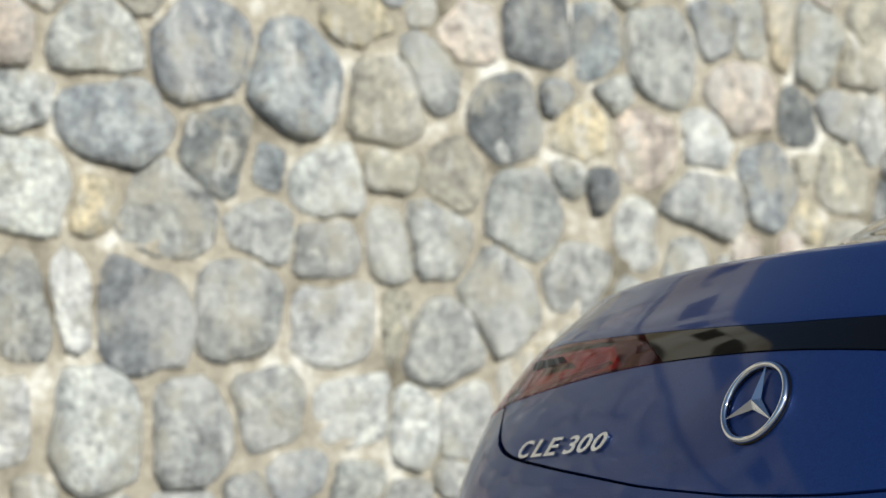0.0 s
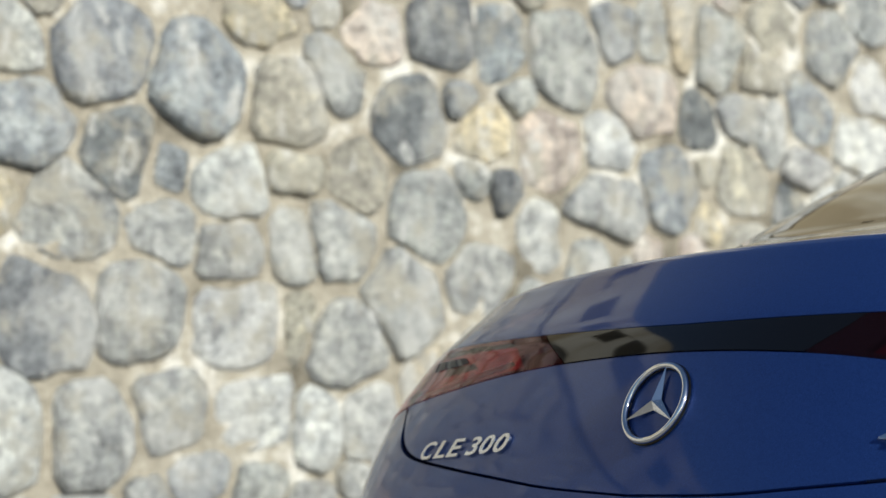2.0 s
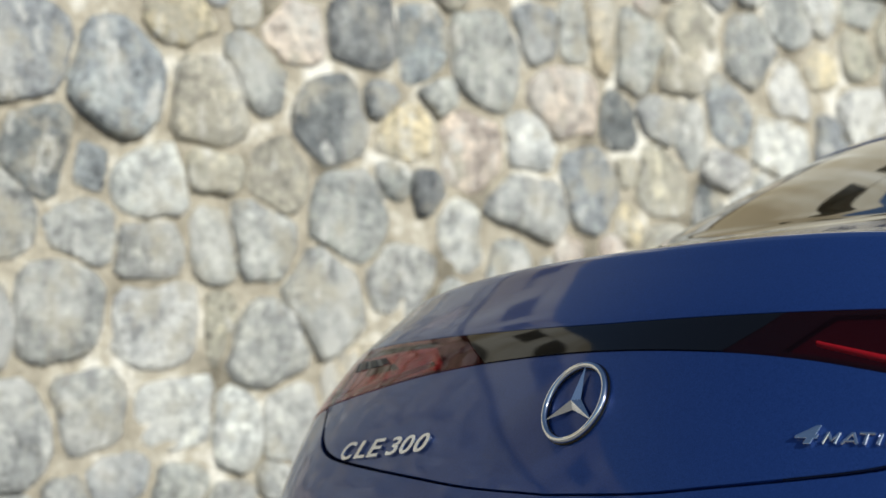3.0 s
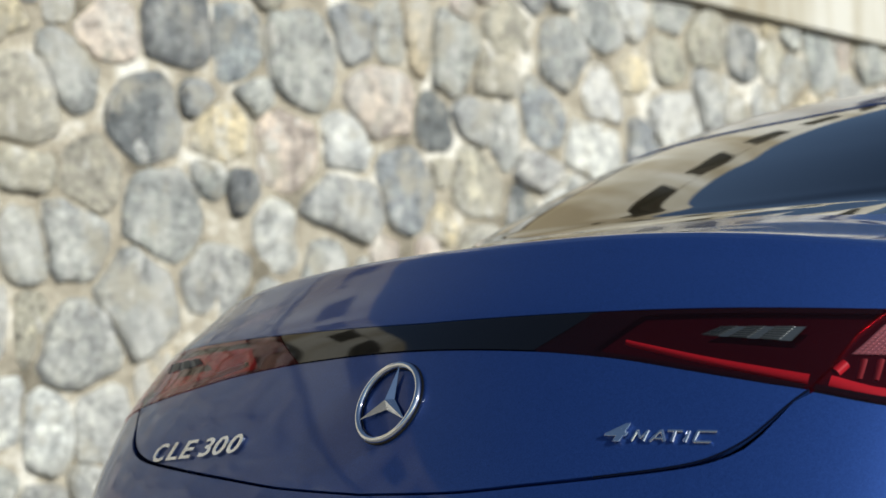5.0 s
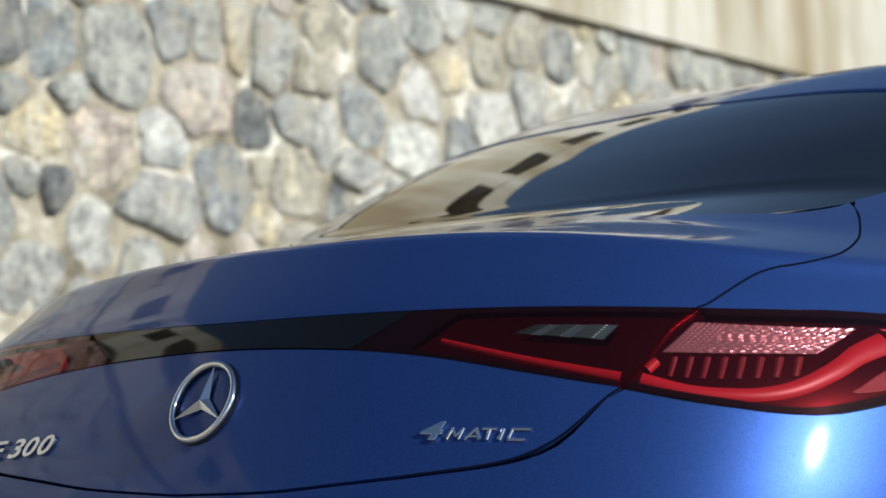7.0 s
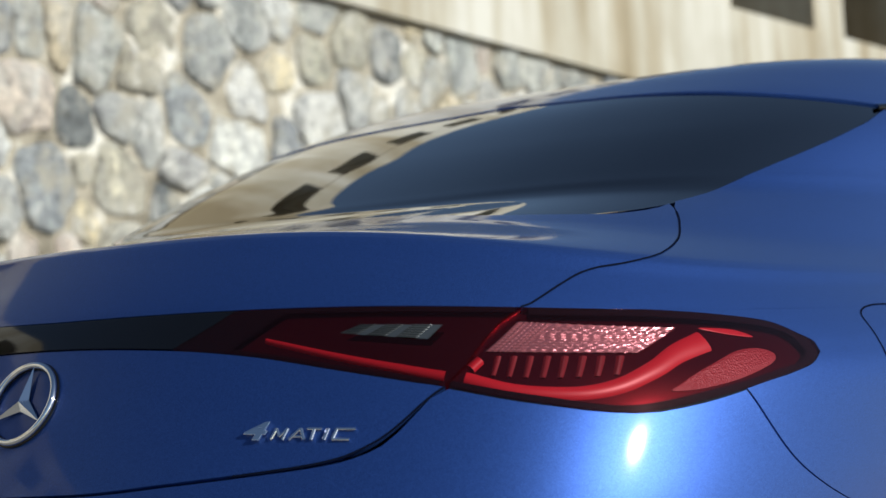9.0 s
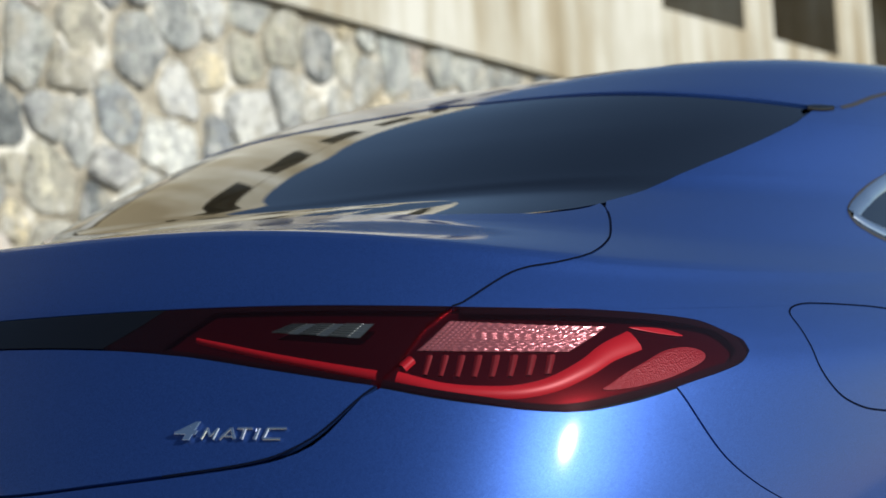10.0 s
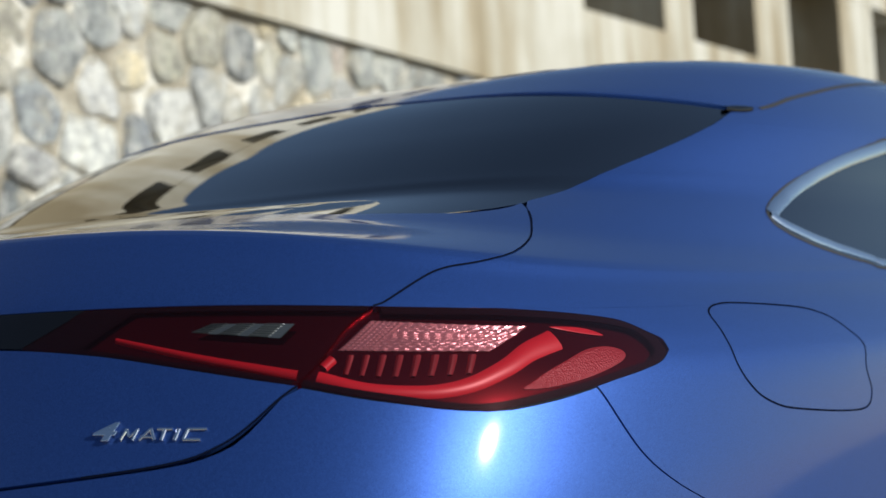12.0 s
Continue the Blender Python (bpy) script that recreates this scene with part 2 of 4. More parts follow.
def shell(phi, m):
    """A point of the shell: phi degrees round from the middle of the tail (90 is the right flank), m the row."""
    while phi > 180:
        phi -= 360
    zc, zf, y0, y1, w, n = shell_row(m)
    a = radians(phi)
    s, c = abs(math.sin(a)), abs(math.cos(a))
    r = (s**n + c**n) ** (-1 / n)
    x = math.copysign(w * r * s, phi)
    y = MID - (MID - y0) * r * c if abs(phi) <= 90 else MID + (y1 - MID) * r * c
    crown = 2.5 + 2.0 * min(max((m - 10.2) / 1.6, 0.0), 1.0)
    p = Vector((x, y, zc + (zf - zc) * (r * s) ** crown))
    return p + (p - CROWN_FROM).normalized() * crowning(x / w, m)


def shell_normal(phi, m):
    a = shell(phi + 0.2, m) - shell(phi - 0.2, m)
    b = shell(phi, m + 0.02) - shell(phi, m - 0.02)
    return a.cross(b).normalized()


def off(phi, m, d):
    return shell(phi, m) + shell_normal(phi, m) * d


def panel_data(fn, nu, nv, lift=0.0, gap=(0, 0, 0, 0), skirt=0.008, us=None, vs=None):
    """A grid on the shell from fn(u, v) -> (phi, m). gap: how far each edge (u0, u1, v0, v1) is drawn in; where it is, the edge is rolled inwards."""
    us = us or [i / nu for i in range(nu + 1)]
    vs = vs or [j / nv for j in range(nv + 1)]
    nu, nv = len(us) - 1, len(vs) - 1
    pts, nor = [], []
    for u in us:
        pm = [fn(u, v) for v in vs]
        nor.append([shell_normal(*q) for q in pm])
        pts.append([shell(*q) + k * lift for q, k in zip(pm, nor[-1])])
    edges = []
    for side, g in enumerate(gap):
        if not g:
            continue
        loop = []
        for k in range((nv if side < 2 else nu) + 1):
            i, j, i2, j2 = ((0, k, 1, k), (nu, k, nu - 1, k), (k, 0, k, 1), (k, nv, k, nv - 1))[side]
            d = pts[i2][j2] - pts[i][j]
            if d.length > 1e-6:
                pts[i][j] = pts[i][j] + d.normalized() * min(g, d.length * 0.8)
            loop.append((i, j, d.normalized() if d.length > 1e-6 else Vector((0, 0, 0))))
        edges.append(loop)
    verts = [p for col in pts for p in col]
    faces = [(i * (nv + 1) + j, (i + 1) * (nv + 1) + j, (i + 1) * (nv + 1) + j + 1, i * (nv + 1) + j + 1) for i in range(nu) for j in range(nv)]
    if skirt:
        for loop in edges:
            base = len(verts)
            for i, j, d in loop:
                p, k = pts[i][j], nor[i][j]
                verts += [p - d * 0.0010 - k * 0.0017, p - d * 0.0012 - k * skirt]
            for q in range(len(loop) - 1):
                (i, j, _), (i2, j2, _) = loop[q], loop[q + 1]
                a, b = i * (nv + 1) + j, i2 * (nv + 1) + j2
                c, d = base + 2 * q, base + 2 * q + 2
                faces += [(a, b, d, c), (c, d, d + 1, c + 1)]
    return verts, faces


def mirrored(fn):
    return lambda u, v: (lambda q: (-q[0], q[1]))(fn(u, v))


def panel(name, fns, mat, parent, label="", weld=0.0):
    """One mesh out of several grids: fns is a list of panel_data() arguments."""
    verts, faces = [], []
    for args, kw in fns:
        v2, f2 = panel_data(*args, **kw)
        faces += [tuple(k + len(verts) for k in f) for f in f2]
        verts += v2
    ob = mesh_object(name, verts, faces, mat, parent, label, weld=weld)
    bm = bmesh.new()
    bm.from_mesh(ob.data)
    bmesh.ops.dissolve_degenerate(bm, dist=1e-6, edges=bm.edges)
    bmesh.ops.recalc_face_normals(bm, faces=bm.faces)
    up = sum((f.normal.dot(f.calc_center_median() - Vector((0, 2.2, 0.7))) for f in bm.faces))
    if up < 0:
        bmesh.ops.reverse_faces(bm, faces=bm.faces)
    for e in bm.edges:
        if len(e.link_faces) == 2 and e.calc_face_angle(0) > 0.6:
            e.smooth = False
    bm.to_mesh(ob.data)
    bm.free()
    return ob


# lines on the shell, all in (phi, m)
TIP = 4.68
DECK_END, DECK_ROW, GLASS_END, GLASS_ROW = 38.34, 10.61, 48, 13.37
WIN_LOW, WIN_TOP = 8.05, 13.04
lamp_bottom = curve((0, 5.13), (3, 5.12), (13.73, 4.99), (20.76, 4.80), (27.2, 4.48), (33.7, 4.11), (36.24, 3.93), (38.64, 3.79), (40.4, 3.69), (41.84, 3.65), (43.4, 3.70), (45.47, 3.85), (47.0, 4.06), (47.87, 4.29), (48.22, TIP))
lamp_top = curve((0, 5.92), (18.77, 5.955), (33.3, 6.02), (37.32, 6.03), (42.24, 6.02), (45.0, 5.88), (46.79, 5.65), (47.6, 5.31), (48.11, 5.02), (48.22, TIP))
lid_bottom = curve((0, 3.02), (9, 3.06), (16.6, 3.15), (23.2, 3.24), (27.65, 3.32), (30.1, 3.43), (31.7, 3.63), (33.7, 4.11))
lid_side = curve((6.05, 37.27), (6.07, 37.49), (6.16, 37.81), (6.38, 38.38), (6.68, 39.06), (7.02, 39.75), (7.27, 40.4), (7.45, 41.05), (7.66, 41.62), (7.98, 42.12), (8.78, 42.62), (9.21, 42.83), (9.44, 42.64), (9.64, 42.31), (9.82, 41.92), (9.99, 41.52), (10.12, 41.14), (10.22, 40.75), (10.33, 40.26), (10.43, 39.69), (10.51, 39.19), (10.56, 38.81), (10.59, 38.53), (10.61, 38.34))
joint_out = curve((4.11, 33.7), (4.53, 34.43), (5.11, 35.16), (5.62, 36.15), (6.03, 37.32))
glass_base = curve((0, 10.73), (12, 10.59), (26.85, 10.35), (33.73, 10.38), (36.8, 10.49), (38.34, 10.61))
glass_side = curve((10.61, 38.34), (10.68, 38.75), (10.77, 39.37), (10.92, 40.03), (11.3, 40.79), (11.9, 41.7), (12.18, 42.58), (12.34, 43.48), (12.49, 44.4), (12.63, 45.3), (12.8, 46.25), (13.01, 47.19), (13.2, 47.6), (13.37, 48))
glass_top = curve((0, 14.15), (7.3, 14.07), (21.48, 13.92), (32.32, 13.73), (40.57, 13.55), (48, 13.37))
roof_rail = curve((13.37, 48), (13.41, 49.47), (13.92, 52.8), (14.54, 58.78), (15, 66), (15.38, 73.5), (15.6, 84))
bumper_seam = curve((0.0, 63.0), (1.2, 57.0), (1.9, 52.3), (2.41, 49.73), (2.63, 48.65), (2.93, 47.59), (3.37, 46.5), (3.85, 45.47))
window_edge = curve((8.05, 64.61), (9.11, 63.51), (9.57, 61.31), (9.87, 59.29), (10.07, 57.83), (10.2, 56.62), (10.29, 55.64), (10.37, 54.89), (10.43, 54.32), (10.5, 53.9), (10.57, 53.6), (10.64, 53.44), (10.73, 53.48), (10.88, 53.77), (11.2, 54.33), (11.8, 55.18), (12.14, 56.32), (12.34, 57.76), (12.51, 59.42), (12.68, 61.55), (12.87, 64.12), (13.04, 66.26))


def bumper_top(phi):
    phi = abs(phi)
    return lid_bottom(phi) if phi < 33.7 else lamp_bottom(phi)


def floor_row(phi):
    """The lower edge of the body, with its wheel arches."""
    def inside(m):
        p = shell(phi, m)
        return abs(p.x) > 0.6 and any((p.y - ya) ** 2 + (p.z - 0.33) ** 2 < 0.325**2 for ya in (1.12, 3.985))
    lo, hi = 0.35, 2.4
    if not inside(lo) and not inside(0.9):
        return lo
    for k in range(22):
        mid = (lo + hi) / 2
        lo, hi = (mid, hi) if inside(mid) else (lo, mid)
    return hi


car = empty("car", "dark metallic blue two-door coupe parked on the asphalt", "car")
G = 0.0018

lid_face = panel("lid_face", [
    ((lambda u, v: (lambda p: (p, lerp(lid_bottom(abs(p)), lamp_bottom(abs(p)), v)))(33.7 * math.sin((2 * u - 1) * math.pi / 2)), 90, 30), dict(gap=(0, 0, G, 0.0012)))], paint, car, "blue lower face of the boot lid")
trunk_lid = panel("trunk_lid", [
    ((lambda u, v: (lambda a, m: ((2 * u - 1) * lid_side(m), m))(abs(2 * u - 1), lerp(lamp_top(abs(2 * u - 1) * 37.32), glass_base(abs(2 * u - 1) * DECK_END), v)), 90, 110), dict(gap=(G, G, 0.0012, 0.002))),
], paint, car, "blue boot lid with a ducktail edge")
garnish = panel("garnish", [((lambda u, v: (lambda p: (p, lerp(lamp_bottom(abs(p)), lamp_top(abs(p)), v)))((2 * u - 1) * lerp(13.73, 18.77, v)), 40, 12), dict(gap=(0.0016, 0.0008, 0.001, 0.001), lift=0.001))], black_gloss, car, "gloss black strip between the tail lamps")


def lid_lamp_fn(u, v):
    b = joint_out(lerp(4.11, 6.03, v))
    p = lerp(lerp(13.73, 18.77, v), b, u)
    return p, lerp(lamp_bottom(p), lamp_top(p), v)


def tail_lamp_fn(u, v):
    b = joint_out(lerp(4.11, 6.03, v))
    p = lerp(b, 48.22, math.sin(u * math.pi / 2))
    return p, lerp(lamp_bottom(p), lamp_top(p), v)


def quarter_left(m):
    """The rear edge of the side panel."""
    if m < 3.85:
        return bumper_seam(m)
    if m < TIP:
        return curve((3.85, 45.47), (4.06, 47.0), (4.29, 47.87), (TIP, 48.22))(m)
    if m < 6.03:
        return curve((TIP, 48.22), (5.02, 48.11), (5.31, 47.6), (5.65, 46.79), (5.88, 45.0), (6.02, 42.24), (6.03, 37.32))(m)
    if m < DECK_ROW:
        return lid_side(m)
    if m < GLASS_ROW:
        return glass_side(m)
    return roof_rail(m)


def steps(a, b, n, marks=()):
    return sorted({a + (b - a) * i / n for i in range(n + 1)} | {k for k in marks if a < k < b})


DOOR = 84.0


def quarter_fn(lo, hi, right):
    def fn(u, v):
        m = lerp(lo, hi, v)
        if lo < 1:
            p0 = lerp(quarter_left(2.2), DOOR, u)
            m = lerp(floor_row(p0), hi, v)
        a = quarter_left(m)
        return lerp(a, right(m), u), m
    return fn


def quarter_parts(flip):
    side = mirrored if flip else (lambda fn: fn)
    low = quarter_fn(0.35, 3.85, lambda m: DOOR)
    mid = quarter_fn(3.85, WIN_LOW, lambda m: DOOR)
    top = quarter_fn(WIN_LOW, WIN_TOP, window_edge)
    roofside = quarter_fn(WIN_TOP, 15.6, lambda m: DOOR)
    marks = [(k - 3.85) / (WIN_LOW - 3.85) for k in (4.06, 4.29, 4.45, 4.57, 4.68, 4.80, 4.92, 5.02, 5.17, 5.31, 5.48, 5.65, 5.78, 5.88, 5.96, 6.0, 6.02, 6.026, 6.03)]
    return [
        ((side(low), 96, 40), dict(gap=(G, 0, 0, 0))),
        ((side(mid), 60, 40), dict(gap=(G, 0, 0, 0), vs=steps(0, 1, 46, marks + [k + 0.5 * (n - k) for k, n in zip(marks, marks[1:])]))),
        ((side(top), 40, 50), dict(gap=(G, 0, 0, 0))),
        ((side(roofside), 30, 20), dict(gap=(0.001, 0, 0, 0))),
    ]


for flip in (False, True):
    side = mirrored if flip else (lambda fn: fn)
    quarter = panel("quarter_panel", quarter_parts(flip), paint, car, weld=0.0003)
    lens = panel("lid_lamp", [((side(lid_lamp_fn), 40, 14), dict(gap=(0.0008, 0.0015, 0.001, 0.001), lift=0.001))], lens_mat, car, "smoked dark red lamp lens set into the boot lid")
    lens.visible_shadow = False
    lens = panel("tail_lamp", [((side(tail_lamp_fn), 60, 24), dict(gap=(0.0015, 0, 0.0012, 0.0012), lift=0.001))], lens_mat, car, "smoked red wrap-round tail lamp lens")
    lens.visible_shadow = False

bumper = panel("rear_bumper", [((lambda u, v: (lambda a: (lambda m: ((2 * u - 1) * bumper_seam(m), m))(lerp(0.35, bumper_top(a * 45.47), v)))(abs(2 * u - 1)), 110, 44), dict(gap=(G, G, 0, G)))], paint, car, "smooth blue rear bumper")
rear_window = panel("rear_window", [((lambda u, v: (lambda m: ((2 * u - 1) * glass_side(m), m))(lerp(glass_base(abs(2 * u - 1) * DECK_END), glass_top(abs(2 * u - 1) * GLASS_END), v)), 60, 40), dict(gap=(0.002, 0.002, 0.002, 0.005), lift=-0.002))], rear_glass_mat, car, "sloping dark tinted rear window")
rear_window.visible_shadow = False
roof = panel("roof", [
    ((lambda u, v: (lambda m: ((2 * u - 1) * roof_rail(m), m))(lerp(glass_top(abs(2 * u - 1) * GLASS_END), 15.6, v)), 60, 24), dict(gap=(0.002, 0.002, 0.005, 0))),
    ((lambda u, v: (lerp(-180, 180, u), lerp(15.6, 17.99, v)), 120, 12), {}),
], paint, car, "blue roof panel", weld=0.0004)
front = panel("front_body", [((lambda u, v: (lambda p: (p, lerp(floor_row(p if p <= 180 else p - 360), 9.5, v)))(lerp(DOOR, 360 - DOOR, u)), 120, 30), {})], paint, car)
cabin = panel("cabin_glass", [((lambda u, v: (lerp(DOOR, 360 - DOOR, u), lerp(9.5, 14.6, v)), 90, 20), {})], rear_glass_mat, car)
cowl = panel("roof_front", [((lambda u, v: (lerp(DOOR, 360 - DOOR, u), lerp(14.6, 15.6, v)), 90, 6), {})], paint, car)
inner = panel("inner_shell", [((lambda u, v: (lerp(-180, 180, u), lerp(0.3, 17.98, v)), 160, 220), dict(lift=-0.026))], gap_black, car)

# side windows, their dark seal and bright trim
def ribbon(name, path, half, mat, parent, lift=0.001, rise=0.0, closed=False, flip=False, label="", n=8, taper=None):
    """A strip that follows (phi, m) points on the shell; rise lifts its middle into a rounded bar."""
    pts = []
    k = len(path)
    seg = k if closed else k - 1
    for i in range(seg):
        a, b, c, d = (path[(i + j) % k] if closed else path[min(max(i + j, 0), k - 1)] for j in (-1, 0, 1, 2))
        for q in range(n):
            t = q / n
            pts.append([b[e] + 0.5 * t * (c[e] - a[e] + t * (2 * a[e] - 5 * b[e] + 4 * c[e] - d[e] + t * (3 * (b[e] - c[e]) + d[e] - a[e]))) for e in (0, 1)])
    if not closed:
        pts.append(list(path[-1]))
    if flip:
        pts = [[-p, m] for p, m in pts]
    verts, faces = [], []
    cnt = len(pts)
    P3, N3 = [shell(*p) for p in pts], [shell_normal(*p) for p in pts]
    for i in range(cnt):
        tan = (P3[(i + 1) % cnt] - P3[i - 1]) if closed else (P3[min(i + 1, cnt - 1)] - P3[max(i - 1, 0)])
        side = N3[i].cross(tan).normalized()
        w = half * (taper(i / (cnt - 1)) if taper else 1.0)
        for x, h in ((-1, 0), (-0.7, 0.7), (0, 1), (0.7, 0.7), (1, 0)):
            verts.append(P3[i] + side * (x * w) + N3[i] * (lift + h * rise))
    for i in range(cnt if closed else cnt - 1):
        j = (i + 1) % cnt
        faces += [(i * 5 + q, j * 5 + q, j * 5 + q + 1, i * 5 + q + 1) for q in range(4)]
    ob = mesh_object(name, verts, faces, mat, parent, label)
    bm = bmesh.new()
    bm.from_mesh(ob.data)
    bmesh.ops.recalc_face_normals(bm, faces=bm.faces)
    bm.normal_update()
    bm.faces.ensure_lookup_table()
    if bm.faces[0].normal.dot(N3[0]) < 0:
        bmesh.ops.reverse_faces(bm, faces=bm.faces)
    bm.to_mesh(ob.data)
    bm.free()
    return ob


def quad_fn(corners):
    """A bilinear field over four (phi, m) corners: lower left, upper left, upper right, lower right."""
    a, b, c, d = corners
    return lambda u, v: tuple(lerp(lerp(a[e], d[e], u), lerp(b[e], c[e], u), v) for e in (0, 1))


def prism_patch(name, fn, mat, parent, lift, nu, nv, wave, label=""):
    """A moulded field: wave(u, v) is its relief in metres."""
    verts, faces = [], []
    for i in range(nu + 1):
        for j in range(nv + 1):
            u, v = i / nu, j / nv
            verts.append(off(*fn(u, v), lift + wave(u, v)))
    w = nv + 1
    faces = [(i * w + j, (i + 1) * w + j, (i + 1) * w + j + 1, i * w + j + 1) for i in range(nu) for j in range(nv)]
    return mesh_object(name, verts, faces, mat, parent, label, smooth=False)


def saw(x):
    x -= math.floor(x)
    return 1 - abs(2 * x - 1)


def outline_patch(name, path, centre, mat, parent, lift, flip=False, label="", rings=6, n=6):
    """A plate on the shell inside a closed (phi, m) outline."""
    pts = []
    k = len(path)
    for i in range(k):
        a, b, c, d = (path[(i + j) % k] for j in (-1, 0, 1, 2))
        for q in range(n):
            t = q / n
            pts.append([b[e] + 0.5 * t * (c[e] - a[e] + t * (2 * a[e] - 5 * b[e] + 4 * c[e] - d[e] + t * (3 * (b[e] - c[e]) + d[e] - a[e]))) for e in (0, 1)])
    sgn = -1 if flip else 1
    verts, faces = [off(sgn * centre[0], centre[1], lift)], []
    cnt = len(pts)
    for r in range(1, rings + 1):
        s = r / rings
        verts += [off(sgn * lerp(centre[0], p[0], s), lerp(centre[1], p[1], s), lift if r < rings else lift - 0.0006) for p in pts]
    for i in range(cnt):
        j = (i + 1) % cnt
        faces.append((0, 1 + i, 1 + j))
        for r in range(rings - 1):
            b0, b1 = 1 + r * cnt, 1 + (r + 1) * cnt
            faces.append((b0 + i, b1 + i, b1 + j, b0 + j))
    ob = mesh_object(name, verts, faces, mat, parent, label)
    bm = bmesh.new()
    bm.from_mesh(ob.data)
    bmesh.ops.recalc_face_normals(bm, faces=bm.faces)
    bm.faces.ensure_lookup_table()
    if bm.faces[0].normal.dot(shell_normal(sgn * centre[0], centre[1])) < 0:
        bmesh.ops.reverse_faces(bm, faces=bm.faces)
    bm.to_mesh(ob.data)
    bm.free()
    return ob


FUEL = [(50.76, 5.80), (51.31, 6.04), (52.4, 6.07), (55.24, 5.82), (56.56, 5.54), (57.33, 5.08), (58.15, 4.13), (58.14, 3.62), (58.43, 3.26), (58.06, 3.05), (56.76, 3.05), (54.17, 3.19), (52.88, 3.31), (51.8, 3.55), (51.04, 4.0), (50.8, 4.82), (50.72, 5.4)]
TRIM_TOP = [(80, 13.46), (72, 13.16), (66.24, 12.86), (64.4, 12.75), (62.09, 12.61), (60.15, 12.47), (58.64, 12.32), (57.32, 12.14), (56.23, 11.84), (55.34, 11.28), (54.68, 10.92), (54.22, 10.77), (53.96, 10.68), (53.85, 10.61), (53.79, 10.57)]
TRIM_LOW = [(53.69, 10.59), (54.11, 10.54), (54.75, 10.47), (55.55, 10.4), (56.55, 10.32), (57.75, 10.22), (59.17, 10.1), (61.13, 9.87), (63.47, 9.52), (65.11, 9.14), (72, 8.24), (80, 7.84)]
EDGE = [(72, 13.34), (66.26, 13.04), (64.12, 12.87), (61.55, 12.68), (59.42, 12.51), (57.76, 12.34), (56.32, 12.14), (55.18, 11.8), (54.33, 11.2), (53.77, 10.88), (53.48, 10.73), (53.44, 10.64), (53.6, 10.57), (53.9, 10.5), (54.32, 10.43), (54.89, 10.37), (55.64, 10.29), (56.62, 10.2), (57.83, 10.07), (59.29, 9.87), (61.31, 9.57), (63.51, 9.11), (64.61, 8.05), (72, 7.75)]

for flip in (False, True):
    side = mirrored if flip else (lambda fn: fn)
    pane = panel("side_window", [((side(lambda u, v: (lambda m: (lerp(window_edge(m), DOOR, u), m))(lerp(WIN_LOW, WIN_TOP, v))), 30, 40), dict(lift=-0.008))], rear_glass_mat, car, "dark tinted side window")
    pane.visible_shadow = False
    ribbon("window_seal", EDGE, 0.0035, rubber, car, 0.0006, 0.001, flip=flip)
    ribbon("window_trim", TRIM_TOP, 0.0115, satin, car, 0.002, 0.002, flip=flip, label="bright satin metal window trim")
    ribbon("window_trim", TRIM_LOW, 0.0105, satin, car, 0.002, 0.0025, flip=flip, label="bright satin metal window trim")
    ribbon("roof_moulding", [(roof_rail(m) + 0.3, m) for m in (13.45, 13.6, 13.88, 14.15, 14.43, 14.7, 15.0, 15.4, 15.6)], 0.004, rubber, car, 0.0003, 0.0004, flip=flip)
    ribbon("lid_gap", [(lid_side(6.035 + 0.075 * k), 6.035 + 0.075 * k) for k in range(int((DECK_ROW - 6.035) / 0.075))], 0.0013, gap_black, car, 0.0009, 0.0, flip=flip)
    ribbon("lid_gap", [(p, lid_bottom(p)) for p in (22.0, 24.0, 26.0, 28.0, 29.5, 31.0, 32.0, 32.8, 33.3, 33.7)], 0.0014, gap_black, car, 0.0009, 0.0, flip=flip)
    # roof moulding cap
    ribbon("moulding_cap", [(47.2, 13.35), (48.3, 13.38), (49.4, 13.4)], 0.0075, black_gloss, car, 0.0005, 0.006, flip=flip, taper=lambda t: 0.55 + 0.45 * math.sin(math.pi * min(max(t, 0.08), 0.92)))

ribbon("fuel_door_gap", FUEL, 0.0013, gap_black, car, 0.0006, 0.0, closed=True)
outline_patch("fuel_door", FUEL, (54.4, 4.5), paint, car, 0.0002, label="blue fuel filler door")

# ---- inside the lamps ----
RED_BAR = [(21.6, 5.21), (22.3, 5.15), (25.2, 4.95), (28.2, 4.74), (31.0, 4.55), (33.55, 4.37)]
TUBE = [(34.55, 4.33), (36.65, 4.09), (38.54, 3.99), (40.06, 3.98), (41.27, 4.11), (42.26, 4.43), (43.11, 4.89), (44.2, 5.22)]
REFLECTOR = [(42.99, 3.92), (43.3, 4.06), (44.3, 4.5), (45.19, 4.89), (46.06, 4.97), (46.62, 4.78), (46.5, 4.45), (45.6, 4.12), (44.3, 3.94)]
TICK = [(44.2, 5.57), (45.4, 5.52), (46.05, 5.30), (45.2, 5.38)]
